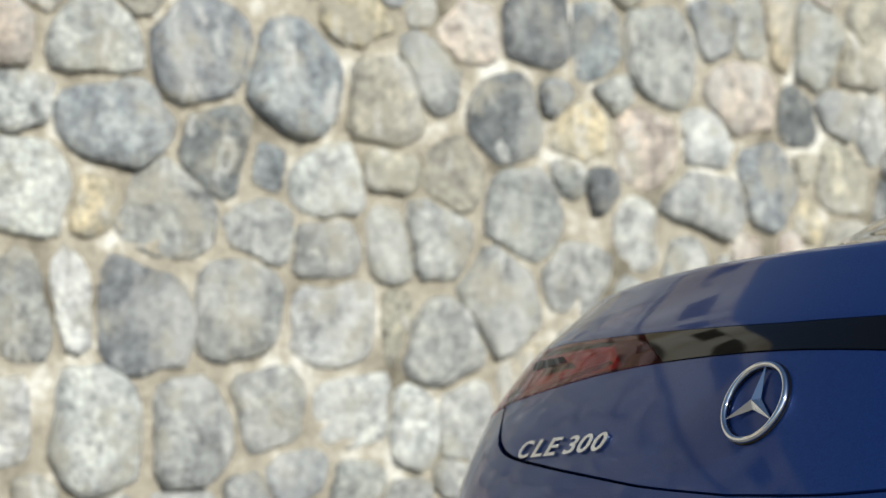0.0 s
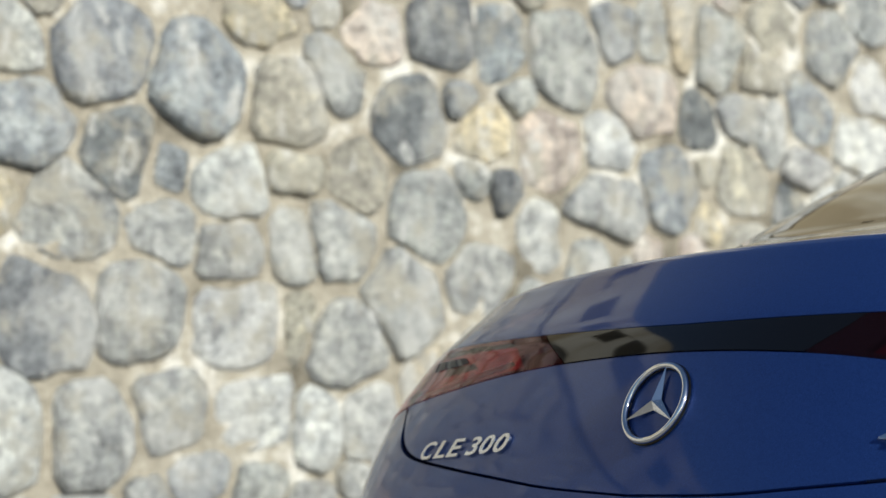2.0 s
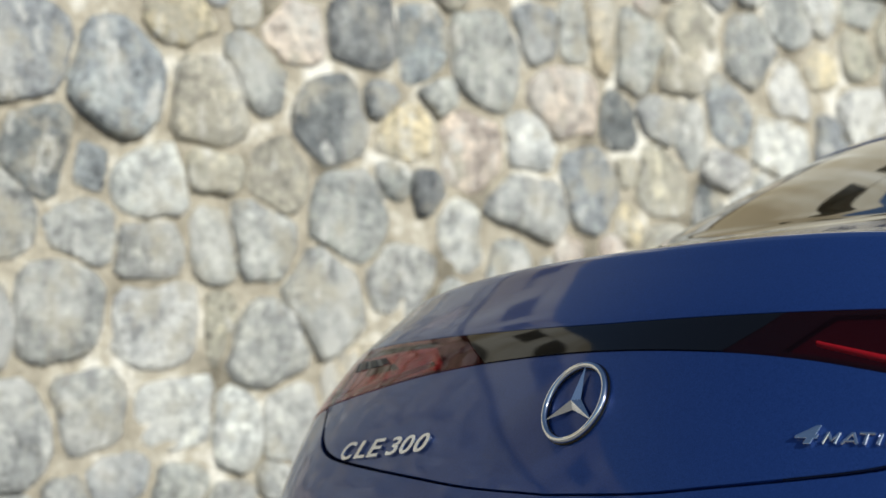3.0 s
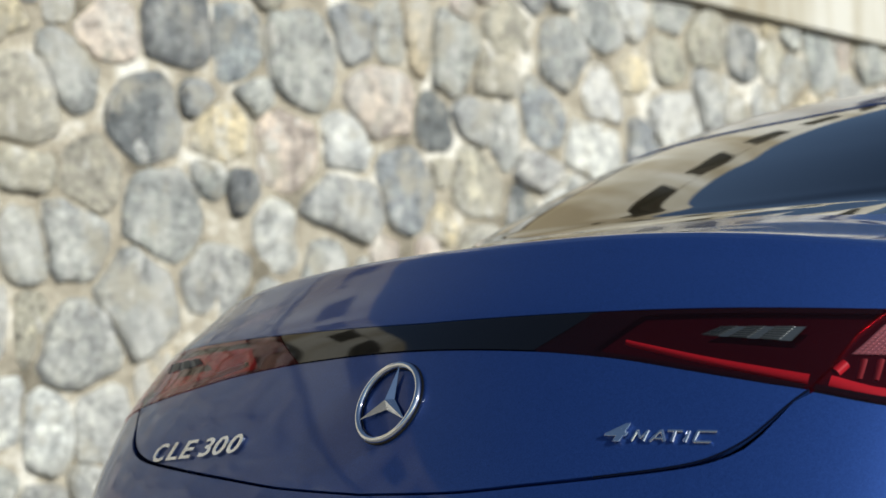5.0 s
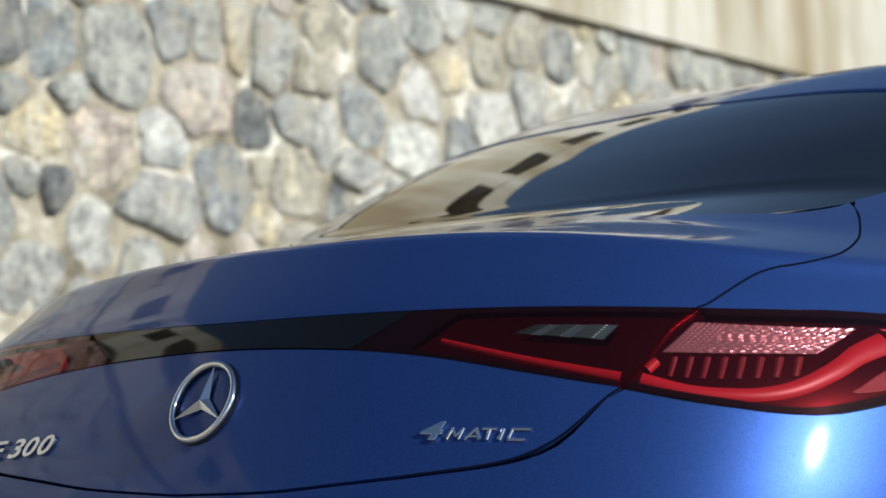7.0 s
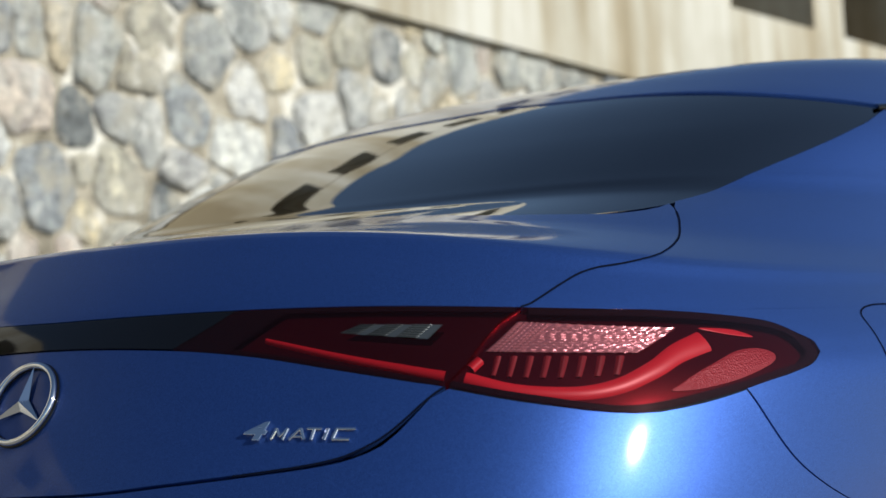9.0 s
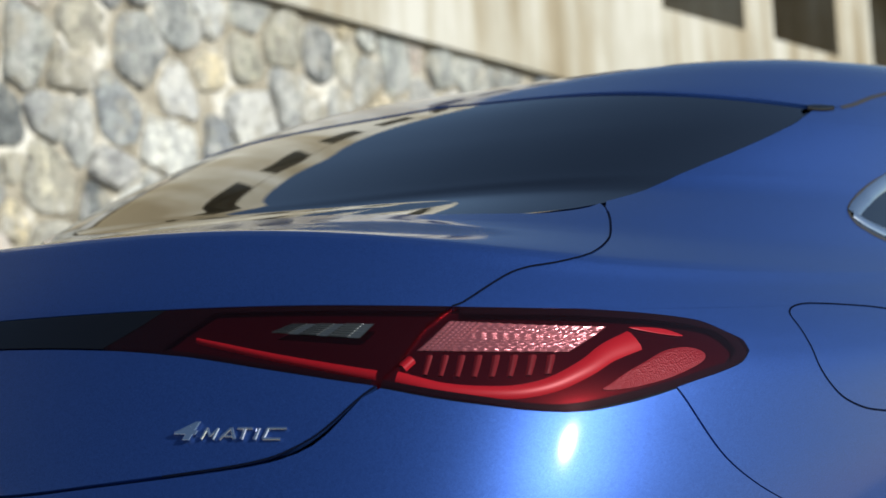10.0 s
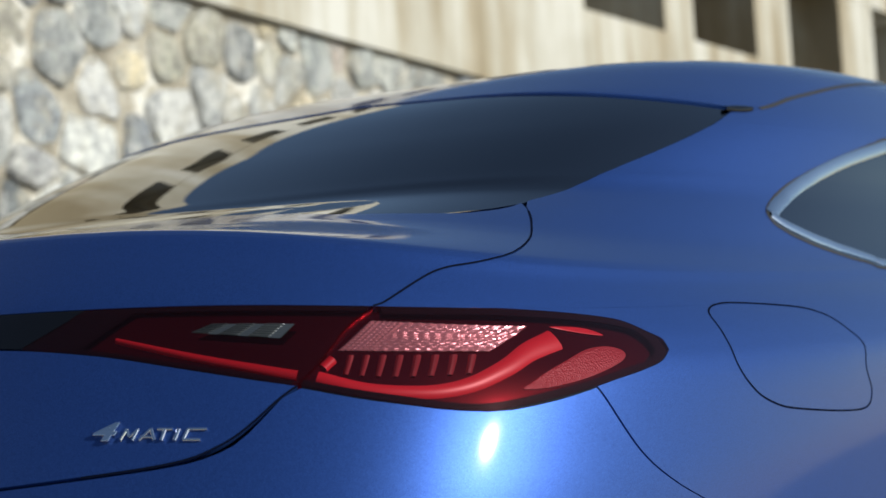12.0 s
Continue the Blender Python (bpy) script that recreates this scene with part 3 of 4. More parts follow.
for flip in (False, True):
    side = mirrored if flip else (lambda fn: fn)
    lens = [o for o in car.children if o.name.startswith("tail_lamp")][1 if flip else 0]
    lid_lens = [o for o in car.children if o.name.startswith("lid_lamp")][1 if flip else 0]
    panel("housing", [((side(tail_lamp_fn), 50, 16), dict(lift=-0.0065))], lamp_bowl, lens)
    panel("housing", [((side(lid_lamp_fn), 40, 10), dict(lift=-0.0065))], lid_bowl, lid_lens)
    panel("lamp_mask", [((side(lambda u, v: lid_lamp_fn(u * 0.24, v)), 12, 10), dict(lift=-0.0012))], black_gloss, lid_lens, "black masked end of the lamp")
    rim = [(p, lamp_bottom(p)) for p in (33.9, 36.2, 38.6, 40.4, 41.8, 43.4, 45.5, 47.0, 47.6)] + [(47.95, TIP)] + [(p, lamp_top(p)) for p in (47.5, 46.8, 45.0, 42.2, 39.7, 37.6)]
    ribbon("lamp_rim", rim, 0.0095, black_gloss, lens, -0.0012, 0.0, flip=flip, label="black rim under the lens")
    for edge, at in ((lamp_top, (19.0, 22.0, 26.0, 30.0, 34.0, 37.0)), (lamp_bottom, (14.2, 18.0, 22.0, 26.0, 30.0, 33.4))):
        ribbon("lamp_rim", [(p, edge(p)) for p in at], 0.006, black_gloss, lid_lens, -0.0012, 0.0, flip=flip)
    ribbon("light_guide", RED_BAR, 0.0056, lid_lamp_red, lid_lens, -0.0065, 0.004, flip=flip, label="bright red light guide", taper=lambda t: 0.55 + 0.55 * t)
    ribbon("light_guide", TUBE, 0.0095, lamp_red, lens, -0.0062, 0.0035, flip=flip, label="curved bright red light guide", taper=lambda t: 0.75 + 0.75 * t * t)
    ribbon("light_guide", [(34.75, 4.52), (35.15, 4.74)], 0.006, lamp_red, lens, -0.0062, 0.005, flip=flip)
    turn = side(quad_fn(((35.36, 4.96), (37.12, 5.74), (43.41, 5.60), (41.66, 4.93))))
    prism_patch("turn_signal", turn, lamp_clear, lens, -0.0062, 72, 44, lambda u, v: 0.0011 * saw(v * 11) + (0.0012 * saw(u * 26) if u < 0.24 else 0.0013 * saw(u * 14 + 0.35 * math.sin(v * 12))), "clear ribbed turn signal")
    rev = side(quad_fn(((27.2, 5.30), (28.6, 5.53), (33.4, 5.54), (32.54, 5.17))))
    prism_patch("reversing_light", rev, lamp_clear_dark, lid_lens, 0.0012, 48, 24, lambda u, v: 0.0014 * saw(v * 6) * (1 if (u * 3) % 1 < 0.62 else 0.2) + 0.0008 * ((u * 3) % 1 < 0.62), "small clear reversing light")
    for k in range(8):
        p = 35.7 + 0.72 * k
        lo, hi = 4.36 - 0.035 * k + 0.004 * k * k, 4.84
        prism_patch("fin", side(quad_fn(((p, lo), (p + 0.1, hi), (p + 0.42, hi), (p + 0.25, lo)))), lamp_deep, lens, -0.0062, 3, 4, lambda u, v: 0.0028 * saw(u * 0.999))
    outline_patch("reflector", REFLECTOR, (44.9, 4.45), reflector_mat, lens, -0.0048, flip=flip, label="red prismatic reflector")
    outline_patch("marker", TICK, (45.2, 5.44), lamp_red, lens, -0.0048, flip=flip)

# ---- badges ----


def lid_frame(phi, m):
    n = shell_normal(phi, m)
    x = (shell(phi + 0.3, m) - shell(phi - 0.3, m)).normalized()
    return Matrix((x, n.cross(x), n)).transposed().to_4x4(), shell(phi, m)


turn_m, at = lid_frame(0.2, 3.99)
badge_m = Matrix.Translation(at) @ turn_m
bm = bmesh.new()
R, r = 0.0510, 0.0041
for i in range(72):
    for j in range(10):
        a, b = 2 * math.pi * i / 72, 2 * math.pi * j / 10
        bm.verts.new(badge_m @ Vector(((R + r * math.cos(b)) * math.cos(a), (R + r * math.cos(b)) * math.sin(a), 0.0045 + 1.1 * r * math.sin(b))))
bm.verts.ensure_lookup_table()
for i in range(72):
    for j in range(10):
        bm.faces.new([bm.verts[((i + p) % 72) * 10 + (j + q) % 10] for p, q in ((0, 0), (1, 0), (1, 1), (0, 1))])
part("badge_ring", bm, chrome, lid_face, "polished chrome badge ring")
bm = bmesh.new()
apex = bm.verts.new(badge_m @ Vector((0, 0, 0.0105)))
tips, notches = [], []
for k in range(3):
    a = math.pi / 2 + 2 * math.pi * k / 3
    tips.append(bm.verts.new(badge_m @ Vector((0.0495 * math.cos(a), 0.0495 * math.sin(a), 0.0055))))
    a += math.pi / 3
    notches.append(bm.verts.new(badge_m @ Vector((0.0098 * math.cos(a), 0.0098 * math.sin(a), 0.003))))
for k in range(3):
    bm.faces.new((apex, tips[k], notches[k]))
    bm.faces.new((apex, notches[k], tips[(k + 1) % 3]))
part("badge_star", bm, star_metal, lid_face, "polished chrome three-armed star", smooth=False)
# the thin dark base on which the ring sits
bm = bmesh.new()
vs = [[bm.verts.new(badge_m @ Vector((q * math.cos(2 * math.pi * i / 64), q * math.sin(2 * math.pi * i / 64), h))) for i in range(64)] for q, h in ((0.0564, 0.0004), (0.0556, 0.0022), (0.046, 0.0022))]
for a, b in zip(vs, vs[1:]):
    for i in range(64):
        bm.faces.new((a[i], a[(i + 1) % 64], b[(i + 1) % 64], b[i]))
part("badge_base", bm, black_gloss, lid_face)


def letter_mesh(text, bold):
    cu = bpy.data.curves.new("text", "FONT")
    cu.body, cu.size, cu.shear, cu.extrude, cu.bevel_depth, cu.bevel_resolution, cu.offset = text, 1.0, 0.22, 0.05, 0.022, 2, bold
    tmp = new("text", cu)
    me = bpy.data.meshes.new_from_object(tmp.evaluated_get(bpy.context.evaluated_depsgraph_get()))
    bpy.data.objects.remove(tmp)
    return me


def on_lid(name, verts, faces, x0, x1, y1, place, height, label):
    """Flat letters or bars bent on to the lid. place: (phi0, m0), (phi1, m1) of the foot line and the rise in m."""
    (p0, m0), (p1, m1), rise = place
    out = []
    for x, y, z in verts:
        t = (x - x0) / (x1 - x0)
        out.append(off(lerp(p0, p1, t), lerp(m0, m1, t) + rise * y / y1, 0.0004 + z * height))
    ob = mesh_object(name, out, faces, badge_metal, lid_face, label, smooth=False)
    return ob


PLACE_L = ((-27.0, 3.305), (-16.1, 3.43), 0.20)
words = ["C", "L", "E", "3", "0", "0"]
slots = [(0.0, 0.155), (0.165, 0.30), (0.315, 0.485), (0.535, 0.68), (0.69, 0.835), (0.85, 1.0)]
for ch, (s0, s1) in zip(words, slots):
    me = letter_mesh(ch, 0.002)
    vs = [tuple(q.co) for q in me.vertices]
    fs = [tuple(q.vertices) for q in me.polygons]
    bpy.data.meshes.remove(me)
    x0, x1, y1 = min(q[0] for q in vs), max(q[0] for q in vs), max(q[1] for q in vs)
    zlo = min(q[2] for q in vs)
    vs = [(lerp(s0, s1, (x - x0) / (x1 - x0)), y / y1, (z - zlo)) for x, y, z in vs]
    on_lid("letter", vs, fs, 0, 1, 1.0, PLACE_L, 0.03, "raised chrome letter")
me = letter_mesh("4", 0.02)
vs = [tuple(q.co) for q in me.vertices]
fs = [tuple(q.vertices) for q in me.polygons]
bpy.data.meshes.remove(me)
x0, x1, y1, zlo = min(q[0] for q in vs), max(q[0] for q in vs), max(q[1] for q in vs), min(q[2] for q in vs)
PLACE_R = ((22.15, 3.535), (29.6, 3.505), 0.165)
on_lid("letter", [((x - x0) / (x1 - x0) * 0.235, y / y1, z - zlo) for x, y, z in vs], fs, 0, 1, 1.0, PLACE_R, 0.03, "raised chrome numeral")


def bar_mesh(strokes):
    """Plain bars, each from (x, y) to (x, y), half as thick as they are told."""
    vs, fs = [], []
    for ax, ay, bx, by, w in strokes:
        b = len(vs)
        dx, dy = bx - ax, (by - ay) * 0.16
        ln = math.hypot(dx, dy)
        ex, ey = -dy / ln * w * 1.15, dx / ln * w * 1.15 / 0.16
        for z, k in ((0.0, 1.0), (0.09, 1.0), (0.12, 0.6)):
            vs += [(ax + ex * k, ay + ey * k, z), (bx + ex * k, by + ey * k, z), (bx - ex * k, by - ey * k, z), (ax - ex * k, ay - ey * k, z)]
        for q in (0, 4):
            fs += [(b + q + i, b + q + (i + 1) % 4, b + q + 4 + (i + 1) % 4, b + q + 4 + i) for i in range(4)]
        fs.append((b + 8, b + 9, b + 10, b + 11))
    return vs, fs


H = 0.66
for strokes in ([(0.27, 0.04, 0.305, H, 0.012), (0.38, 0.04, 0.405, H, 0.012), (0.31, H * 0.9, 0.345, 0.2, 0.010), (0.345, 0.2, 0.40, H * 0.9, 0.010)],
                [(0.44, 0.04, 0.52, H, 0.012), (0.525, H, 0.575, 0.04, 0.012), (0.48, 0.22, 0.555, 0.22, 0.008)],
                [(0.58, H, 0.71, H, 0.010), (0.635, 0.04, 0.645, H, 0.013)],
                [(0.745, 0.04, 0.76, H, 0.014)],
                [(0.83, H, 0.985, H, 0.010), (0.815, 0.08, 0.835, H, 0.012), (0.815, 0.08, 0.955, 0.08, 0.010)]):
    vs, fs = bar_mesh(strokes)
    on_lid("badge_bar", vs, fs, 0, 1, 1.0, PLACE_R, 0.022, "raised chrome bar")

# ---- wheels and underside ----
for sx in (-1, 1):
    for ya in (1.12, 3.985):
        bm = bmesh.new()
        prof = [(0.235, 0.0), (0.30, -0.012), (0.325, 0.01), (0.333, 0.06), (0.333, 0.17), (0.325, 0.22), (0.30, 0.24), (0.235, 0.23)]
        vs = [[bm.verts.new((sx * (0.893 - d), ya + q * math.cos(2 * math.pi * i / 48), 0.333 + q * math.sin(2 * math.pi * i / 48))) for q, d in prof] for i in range(48)]
        for i in range(48):
            for j in range(len(prof)):
                bm.faces.new((vs[i][j], vs[(i + 1) % 48][j], vs[(i + 1) % 48][(j + 1) % len(prof)], vs[i][(j + 1) % len(prof)]))
        tyre = part("wheel", bm, rubber, car, "black tyre on a metal rim")
        bm = bmesh.new()
        for k in range(5):
            for w in (-0.14, 0.14):
                a = 2 * math.pi * k / 5 + w
                c = [Vector((sx * (0.873 - d), ya + q * math.cos(a + e), 0.333 + q * math.sin(a + e))) for q, e, d in ((0.03, -0.3, 0.0), (0.03, 0.3, 0.0), (0.236, 0.06, 0.02), (0.236, -0.06, 0.02))]
                f = [bm.verts.new(p) for p in c] + [bm.verts.new(p - Vector((sx * 0.03, 0, 0))) for p in c]
                bm.faces.new(f[:4])
                for i in range(4):
                    bm.faces.new((f[i], f[(i + 1) % 4], f[4 + (i + 1) % 4], f[4 + i]))
        part("rim", bm, rim_metal, tyre, "five-spoke metal rim", smooth=False)
bm = bmesh.new()
vs = [bm.verts.new((x, y, z)) for z in (0.17, 0.24) for x, y in ((-0.72, 0.3), (0.72, 0.3), (0.72, 4.5), (-0.72, 4.5))]
for f in ((0, 1, 2, 3), (7, 6, 5, 4), (0, 4, 5, 1), (1, 5, 6, 2), (2, 6, 7, 3), (3, 7, 4, 0)):
    bm.faces.new([vs[k] for k in f])
part("underbody", bm, gap_black, car, smooth=False)

# ---- the wall ----
SLOPE = 0.04
WALL_A = Vector((-SLOPE, 1.0, 0)).normalized()      # along the wall
WALL_N = Vector((1.0, SLOPE, 0)).normalized()       # out of it, towards the car
WALL_O = Vector((-4.64, 0, 0))


BEND = 60.0                                         # behind the car the road and its wall bend to the right


def on_wall(a, z, d=0.0):
    if a >= 0:
        return WALL_O + WALL_A * a + WALL_N * d + Vector((0, 0, z))
    s = min(-a, 16.0)
    th = s / BEND
    p = Vector((-BEND * (1 - math.cos(th)), -BEND * math.sin(th), 0))
    p.x = -p.x
    tan, nrm = Vector((math.sin(th), -math.cos(th), 0)), Vector((math.cos(th), math.sin(th), 0))
    return WALL_O + p + tan * (-a - s) + nrm * d + Vector((0, 0, z))


def ledge(a):
    """The top of the stonework: it falls gently ahead of the car; its rise behind is unseen, set for reflections."""
    t = min(max((4.4 - a) / 2.4, 0.0), 1.0)
    return 2.92 - 0.045 * (min(max(a, 2.0), 14.0) - 6.7) + 0.25 * t * t * (3 - 2 * t)


def slot_low(a):
    """The foot of the small openings, lower behind the car; unseen, placed for their reflections in it."""
    t = min(max((5.0 - a) / 2.6, 0.0), 1.0)
    return 4.28 - 0.52 * t * t * (3 - 2 * t)


def slot_top(a):
    return slot_low(a) + 0.32


def coping(a):
    return slot_low(a) + 0.60


def wall_box(bm, a0, a1, z0, z1, d0, d1):
    """z0 and z1 may be functions of the place along the wall."""
    z0, z1 = (z if callable(z) else (lambda a, z=z: z) for z in (z0, z1))
    vs = [bm.verts.new(on_wall(a, z(a), d)) for a in (a0, a1) for z in (z0, z1) for d in (d0, d1)]
    for f in ((0, 1, 3, 2), (4, 6, 7, 5), (0, 4, 5, 1), (2, 3, 7, 6), (0, 2, 6, 4), (1, 5, 7, 3)):
        bm.faces.new([vs[k] for k in f])


def wall_strip(bm, a0, a1, z0, z1, d0, d1):
    """A long length of wall in one piece, which follows the bend and the fall of the ledge."""
    z0, z1 = (z if callable(z) else (lambda a, z=z: z) for z in (z0, z1))
    cuts = [a0] + [c for c in list(range(-15, 1)) + [0.3, 0.9, 1.5, 2, 2.4, 2.8, 3.2, 3.6, 4, 4.4, 5, 6, 8, 14] if a0 < c < a1] + [a1]
    rings = [[bm.verts.new(on_wall(a, z(a), d)) for z, d in ((z0, d0), (z0, d1), (z1, d1), (z1, d0))] for a in cuts]
    for p, q in zip(rings, rings[1:]):
        for k in range(4):
            bm.faces.new((p[k], p[(k + 1) % 4], q[(k + 1) % 4], q[k]))
    bm.faces.new(rings[0])
    bm.faces.new(rings[-1][::-1])


SILL, HEAD, TOP = 3.51, 4.62, 4.86

bm = bmesh.new()
wall_strip(bm, -40, 60, -0.3, ledge, -0.8, -0.006)
retaining_wall = part("wall_west", bm, mortar, None, smooth=False)
tagged(retaining_wall, "long rubble stone retaining wall in pale mortar", "wall", kind="structure")

# the parapet: low slots along the road, unseen, sized to suit reflections; taller bays beyond
SLOT_END = 10.2
bm = bmesh.new()
wall_strip(bm, -40, SLOT_END, ledge, slot_low, -0.8, 0.085)
parapet = part("wall_parapet", bm, concrete, None, smooth=False)
tagged(parapet, "pale stained concrete parapet with square openings", "wall", kind="structure")
for name, a0, a1, z0, z1, d0, d1 in (
        ("upstand", SLOT_END, 60, ledge, SILL, -0.8, 0.085), ("coping", -40, SLOT_END, slot_top, coping, -0.8, 0.09), ("lintel", SLOT_END, 60, HEAD, TOP, -0.8, 0.09),
        ("back_wall", -40, SLOT_END, 2.6, slot_top, -1.7, -1.5), ("back_wall", SLOT_END, 60, 2.6, HEAD, -1.7, -1.5)):
    bm = bmesh.new()
    wall_strip(bm, a0, a1, z0, z1, d0, d1)
    part(name, bm, concrete, parapet, smooth=False)
# posts between the openings
for k in range(60):
    bm = bmesh.new()
    wall_box(bm, SLOT_END - 0.3 - 0.8 * k, SLOT_END - 0.8 * k, slot_low, slot_top, -0.8, 0.08)
    part("post", bm, concrete, parapet, smooth=False)
for e in [11.58, 14.2, 16.84, 20.03, 23.5] + [26.6 + 3.1 * k for k in range(10)]:
    width = 0.76 if e < 16 else 1.17 if e < 18 else 1.5 if e < 21 else 1.2
    bm = bmesh.new()
    wall_box(bm, e, e + width, SILL, HEAD, -0.8, 0.08)
    part("post", bm, concrete, parapet, smooth=False)

bm = bmesh.new()
bmesh.ops.create_grid(bm, x_segments=2, y_segments=2, size=400)
ground = part("ground", bm, asphalt, None, smooth=False)
tagged(ground, "pale grey sun-bleached road surface", "road", kind="structure")

# ---- the stones of the wall ----
TONES = {
    "g": (0.319, 0.331, 0.321), "b": (0.284, 0.306, 0.321), "d": (0.187, 0.200, 0.206), "w": (0.548, 0.558, 0.539),
    "l": (0.420, 0.427, 0.412), "t": (0.402, 0.383, 0.319), "p": (0.530, 0.457, 0.397), "y": (0.530, 0.461, 0.329),
}
# stones that stand out, by tone: place along the wall, height, half width, half height
STONES_P = [(0.66, 2.3, 0.11, 0.13), (2.68, 2.4, 0.15, 0.15), (3.68, 1.94, 0.19, 0.17), (4.28, 2.19, 0.22, 0.21)]
STONES_L = [(0.99, 2.3, 0.18, 0.16), (1.63, 1.55, 0.15, 0.12), (1.53, 1.27, 0.2, 0.2), (2.23, 1.49, 0.1, 0.17), (2.48, 1.51, 0.14, 0.17), (2.46, 1.08, 0.18, 0.21), (1.27, 0.78, 0.15, 0.2), (1.68, 0.86, 0.14, 0.17), (2.58, 0.76, 0.12, 0.19), (3.97, 1.7, 0.29, 0.16), (5.03, 2.15, 0.2, 0.18), (3.21, 1.35, 0.18, 0.14), (4.39, 2.51, 0.14, 0.17), (4.79, 2.48, 0.16, 0.2), (5.11, 2.11, 0.17, 0.17), (5.4, 1.9, 0.16, 0.12), (7.76, 2.57, 0.24, 0.16), (9.03, 2.72, 0.26, 0.12)]
STONES_B = [(1.41, 2.26, 0.2, 0.2), (1.83, 2.17, 0.2, 0.28), (1.03, 1.96, 0.2, 0.18), (1.69, 1.82, 0.09, 0.09), (1.76, 0.59, 0.16, 0.11), (3.39, 2.42, 0.14, 0.18), (4.38, 1.79, 0.19, 0.21), (4.12, 2.51, 0.12, 0.16), (5.44, 2.13, 0.17, 0.21)]
STONES_D = [(1.49, 1.88, 0.15, 0.18), (1.14, 1.27, 0.19, 0.24), (2.86, 2.04, 0.18, 0.18), (3.1, 2.43, 0.19, 0.16), (4.61, 2.1, 0.11, 0.13), (7.3, 2.66, 0.2, 0.15)]
STONES_W = [(1.95, 1.75, 0.16, 0.15), (0.71, 1.76, 0.16, 0.17), (0.86, 1.28, 0.07, 0.19), (1.96, 1.17, 0.21, 0.19), (0.92, 0.8, 0.17, 0.22), (2.02, 0.82, 0.18, 0.15), (2.31, 0.77, 0.11, 0.18), (0.62, 0.89, 0.12, 0.17), (4.03, 1.97, 0.16, 0.14), (3.61, 1.5, 0.12, 0.18), (5.85, 2.03, 0.22, 0.18), (6.58, 2.22, 0.25, 0.2), (5.89, 2.33, 0.14, 0.16)]
STONES_Y = [(0.97, 1.69, 0.09, 0.12), (2.09, 2.44, 0.15, 0.1), (3.28, 1.98, 0.17, 0.12), (6.26, 2.45, 0.14, 0.09), (4.51, 2.52, 0.14, 0.18)]
STONES_G = [(1.24, 1.59, 0.2, 0.18), (1.95, 1.49, 0.15, 0.12), (0.64, 1.25, 0.11, 0.2), (2.79, 1.26, 0.18, 0.2), (2.96, 1.62, 0.2, 0.19), (2.52, 2.18, 0.13, 0.16), (2.03, 0.55, 0.13, 0.1), (3.76, 2.36, 0.21, 0.23), (5.66, 2.51, 0.19, 0.22), (5.97, 2.73, 0.2, 0.14), (8.18, 2.65, 0.18, 0.18), (8.75, 2.67, 0.21, 0.14), (9.69, 2.69, 0.28, 0.1)]
STONES_T = [(2.28, 2.07, 0.17, 0.19), (2.26, 1.81, 0.13, 0.1), (2.59, 1.77, 0.15, 0.15), (2.26, 1.17, 0.08, 0.16), (5.05, 2.35, 0.17, 0.18), (4.9, 1.79, 0.18, 0.17), (5.22, 2.62, 0.18, 0.17), (6.95, 2.71, 0.22, 0.18), (6.56, 2.55, 0.16, 0.15), (7.68, 2.61, 0.23, 0.14)]
KNOWN = {"p": STONES_P, "l": STONES_L, "b": STONES_B, "d": STONES_D, "w": STONES_W, "y": STONES_Y, "g": STONES_G, "t": STONES_T}
rng = random.Random(7)
seeds = [(a, z, key, ha, hz) for key, rows in KNOWN.items() for a, z, ha, hz in rows]


def fill(seeds, a0, a1, z0, step, tries):
    """Adds stones at random where none is near, small ones into the gaps."""
    cells = {}
    for a, z, _, ha, hz in seeds:
        cells.setdefault((int(a // 1), int(z // 1)), []).append((a, z, ha, hz))
    for n in range(tries):
        a = rng.uniform(a0, a1)
        z = rng.uniform(z0, ledge(a) - 0.02)
        i, j = int(a // 1), int(z // 1)
        size = step * rng.uniform(0.75, 1.25) * (1.0 if n < tries * 0.6 else 0.62)
        ha, hz = size * rng.uniform(0.85, 1.1), size * rng.uniform(0.9, 1.25)
        if all(((a - p) / (ha + q)) ** 2 + ((z - w) / (hz + h)) ** 2 > 0.92 for x in (-1, 0, 1) for y in (-1, 0, 1) for p, w, q, h in cells.get((i + x, j + y), ())):
            seeds.append((a, z, rng.choice("gggbbdllllllwwttttpy"), ha, hz))
            cells.setdefault((i, j), []).append((a, z, ha, hz))


fill(seeds, -1.0, 12.0, 0.1, 0.155, 14000)
near_count = len(seeds)
fill(seeds, -22.0, 50.0, 0.1, 0.18, 30000)


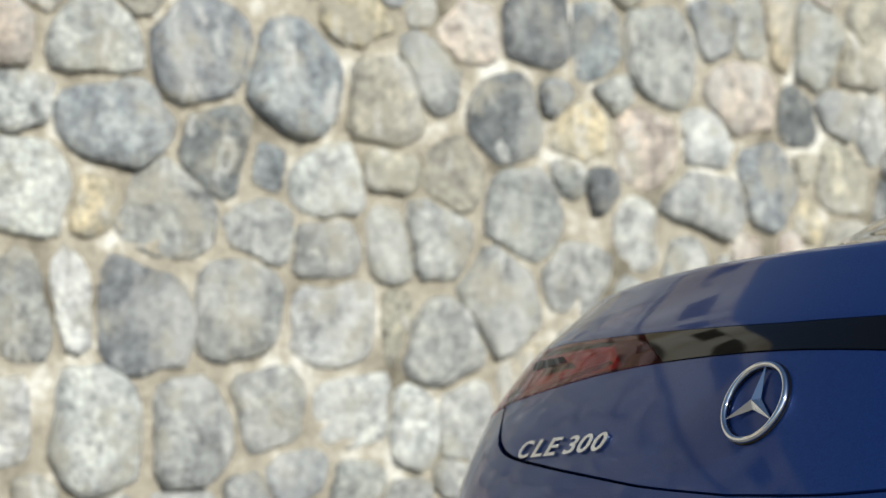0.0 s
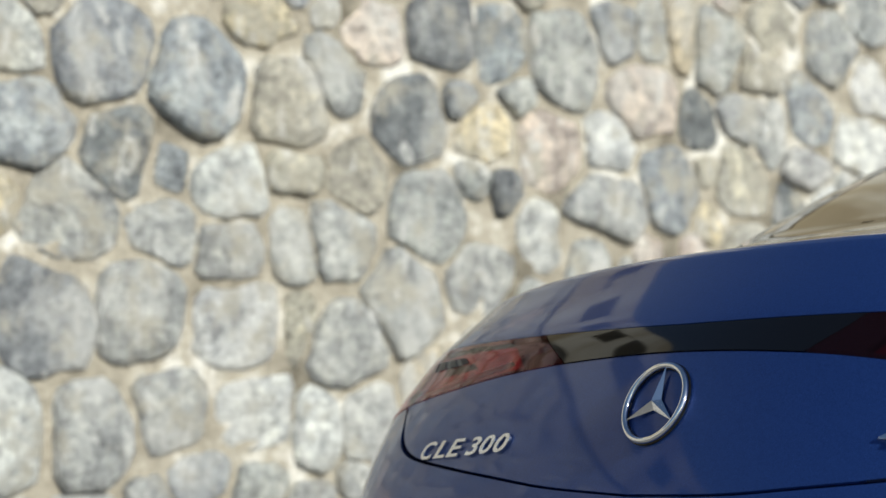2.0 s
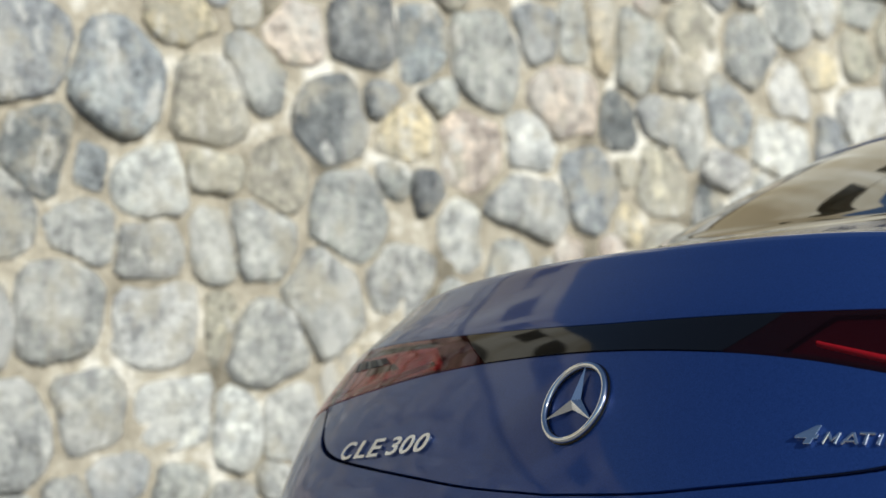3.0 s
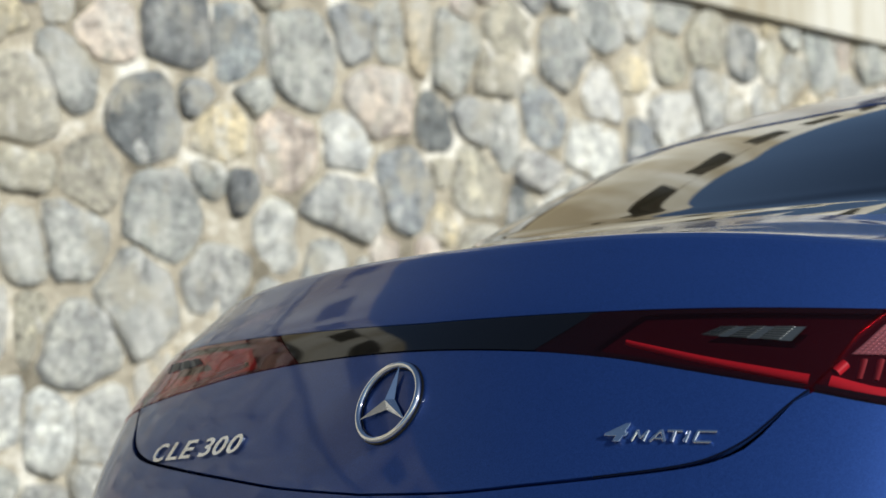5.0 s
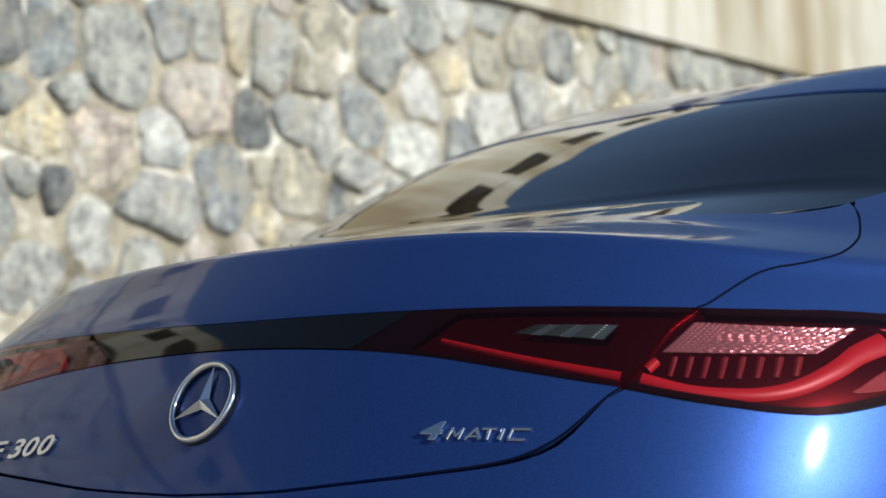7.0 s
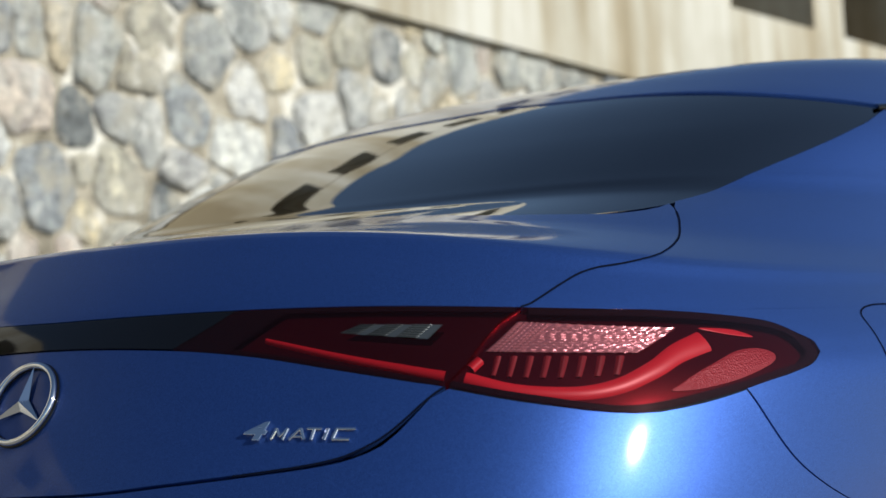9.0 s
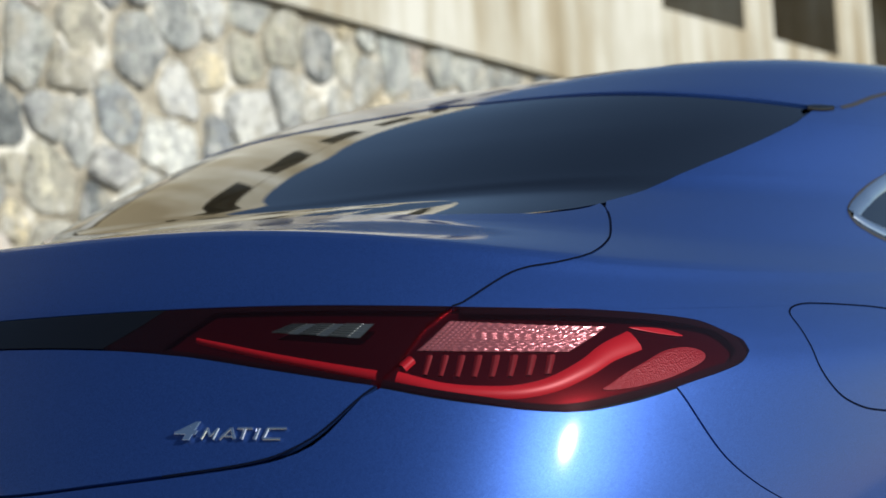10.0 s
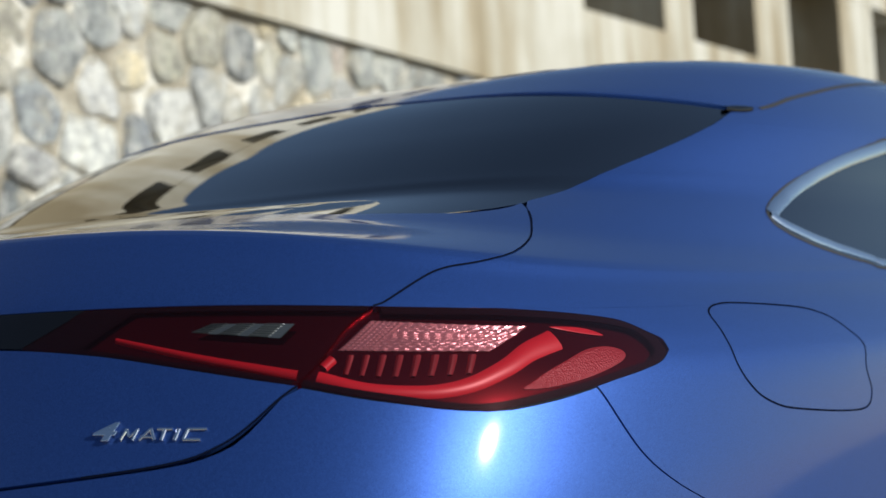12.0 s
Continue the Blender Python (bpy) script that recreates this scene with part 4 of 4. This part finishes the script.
def cell(k, grid, joint):
    """The stone's outline: its share of the wall against its neighbours, by their sizes, drawn in for the joint."""
    a, z, _, ha, hz = seeds[k]
    poly = [(a - 1.6 * ha, z - 1.6 * hz), (a + 1.6 * ha, z - 1.6 * hz), (a + 1.6 * ha, z + 1.6 * hz), (a - 1.6 * ha, z + 1.6 * hz)]
    i, j = int(a // 1), int(z // 1)
    for x in (-1, 0, 1):
        for y in (-1, 0, 1):
            for q in grid.get((i + x, j + y), ()):
                if q == k:
                    continue
                da, dz = seeds[q][0] - a, seeds[q][1] - z
                ln = math.hypot(da, dz)
                if ln > 1.1:
                    continue
                na, nz = da / ln, dz / ln
                own, other = ((na / w) ** 2 + (nz / h) ** 2 for w, h in ((ha, hz), seeds[q][3:]))
                own, other = own ** -0.5, other ** -0.5
                lim = ln * own / (own + other) - joint
                out = []
                for (p0, p1) in zip(poly, poly[1:] + poly[:1]):
                    s0, s1 = ((p[0] - a) * na + (p[1] - z) * nz - lim for p in (p0, p1))
                    if s0 <= 0:
                        out.append(p0)
                    if s0 * s1 < 0:
                        t = s0 / (s0 - s1)
                        out.append((lerp(p0[0], p1[0], t), lerp(p0[1], p1[1], t)))
                poly = out
                if len(poly) < 3:
                    return None
    return [(p, min(q, ledge(a) - 0.01)) for p, q in poly]


def stone_mesh(k, grid, sides):
    poly = cell(k, grid, rng.uniform(-0.003, 0.011))
    if not poly:
        return None
    for t in (0.09, 0.16):
        poly = [(lerp(p[0], q[0], e), lerp(p[1], q[1], e)) for p, q in zip(poly, poly[1:] + poly[:1]) for e in (t, 1 - t)]
    ca, cz = sum(p for p, _ in poly) / len(poly), sum(q for _, q in poly) / len(poly)
    ring = []
    for i in range(sides):
        ang = 2 * math.pi * (i + 0.3) / sides
        da, dz = math.cos(ang), math.sin(ang)
        best = 0.02
        for p, q in zip(poly, poly[1:] + poly[:1]):
            ex, ez = q[0] - p[0], q[1] - p[1]
            den = da * ez - dz * ex
            if abs(den) > 1e-9:
                t = ((p[0] - ca) * ez - (p[1] - cz) * ex) / den
                u = ((p[0] - ca) * dz - (p[1] - cz) * da) / den
                if t > 0 and -1e-6 <= u <= 1 + 1e-6:
                    best = t
        lobe = 1.28 * (abs(da / seeds[k][3]) ** 3.4 + abs(dz / seeds[k][4]) ** 3.4) ** (-1 / 3.4)
        ring.append(min(best, lobe) * rng.uniform(0.97, 1.03))
    wob = [rng.uniform(0.80, 1.10) for _ in ring]
    ring = [r * (wob[i - 1] + 2 * wob[i] + wob[(i + 1) % sides]) / 4 for i, r in enumerate(ring)]
    tilt_a, tilt_z, out = rng.uniform(-0.07, 0.07), rng.uniform(-0.08, 0.08), 0.008 + 0.042 * rng.random() ** 2
    verts, faces = [], []
    for s, d in ((1.0, -0.04), (0.97, out * 0.6), (0.86, out * 0.97), (0.45, out * 1.02)):
        for i, r in enumerate(ring):
            ang = 2 * math.pi * (i + 0.3) / sides
            x, y = r * s * math.cos(ang), r * s * math.sin(ang)
            bumpy = rng.uniform(-0.011, 0.011) if d > 0 else 0
            verts.append(on_wall(ca + x, cz + y, d + (tilt_a * x + tilt_z * y if d > 0 else 0) + bumpy))
    verts.append(on_wall(ca, cz, out * 1.05 + rng.uniform(-0.006, 0.006)))
    n = sides
    for q in range(3):
        faces += [(q * n + i, q * n + (i + 1) % n, (q + 1) * n + (i + 1) % n, (q + 1) * n + i) for i in range(n)]
    faces += [(3 * n + i, 3 * n + (i + 1) % n, 4 * n) for i in range(n)]
    return verts, faces


grid = {}
for k, (a, z, *_) in enumerate(seeds):
    grid.setdefault((int(a // 1), int(z // 1)), []).append(k)
verts, faces = [], []
count = 0
for k, (a, z, tone_key, *_) in enumerate(seeds):
    made = stone_mesh(k, grid, 20 if k < near_count else 10)
    if not made:
        continue
    if k < near_count and count < 300 and 0.2 < a < 10.0 and z > 0.35:
        count += 1
        ob = mesh_object("stone", made[0], made[1], stone, retaining_wall)
        v = rng.uniform(0.88, 1.12)
        ob.color = (*[min(1, ch * v * rng.uniform(0.988, 1.012)) for ch in TONES[tone_key]], 1)
    else:
        faces += [tuple(q + len(verts) for q in f) for f in made[1]]
        verts += made[0]
rest = mesh_object("stonework", verts, faces, stone_rest, retaining_wall)
tagged(rest, "mixed grey and tan rubble stones", kind="stuff")
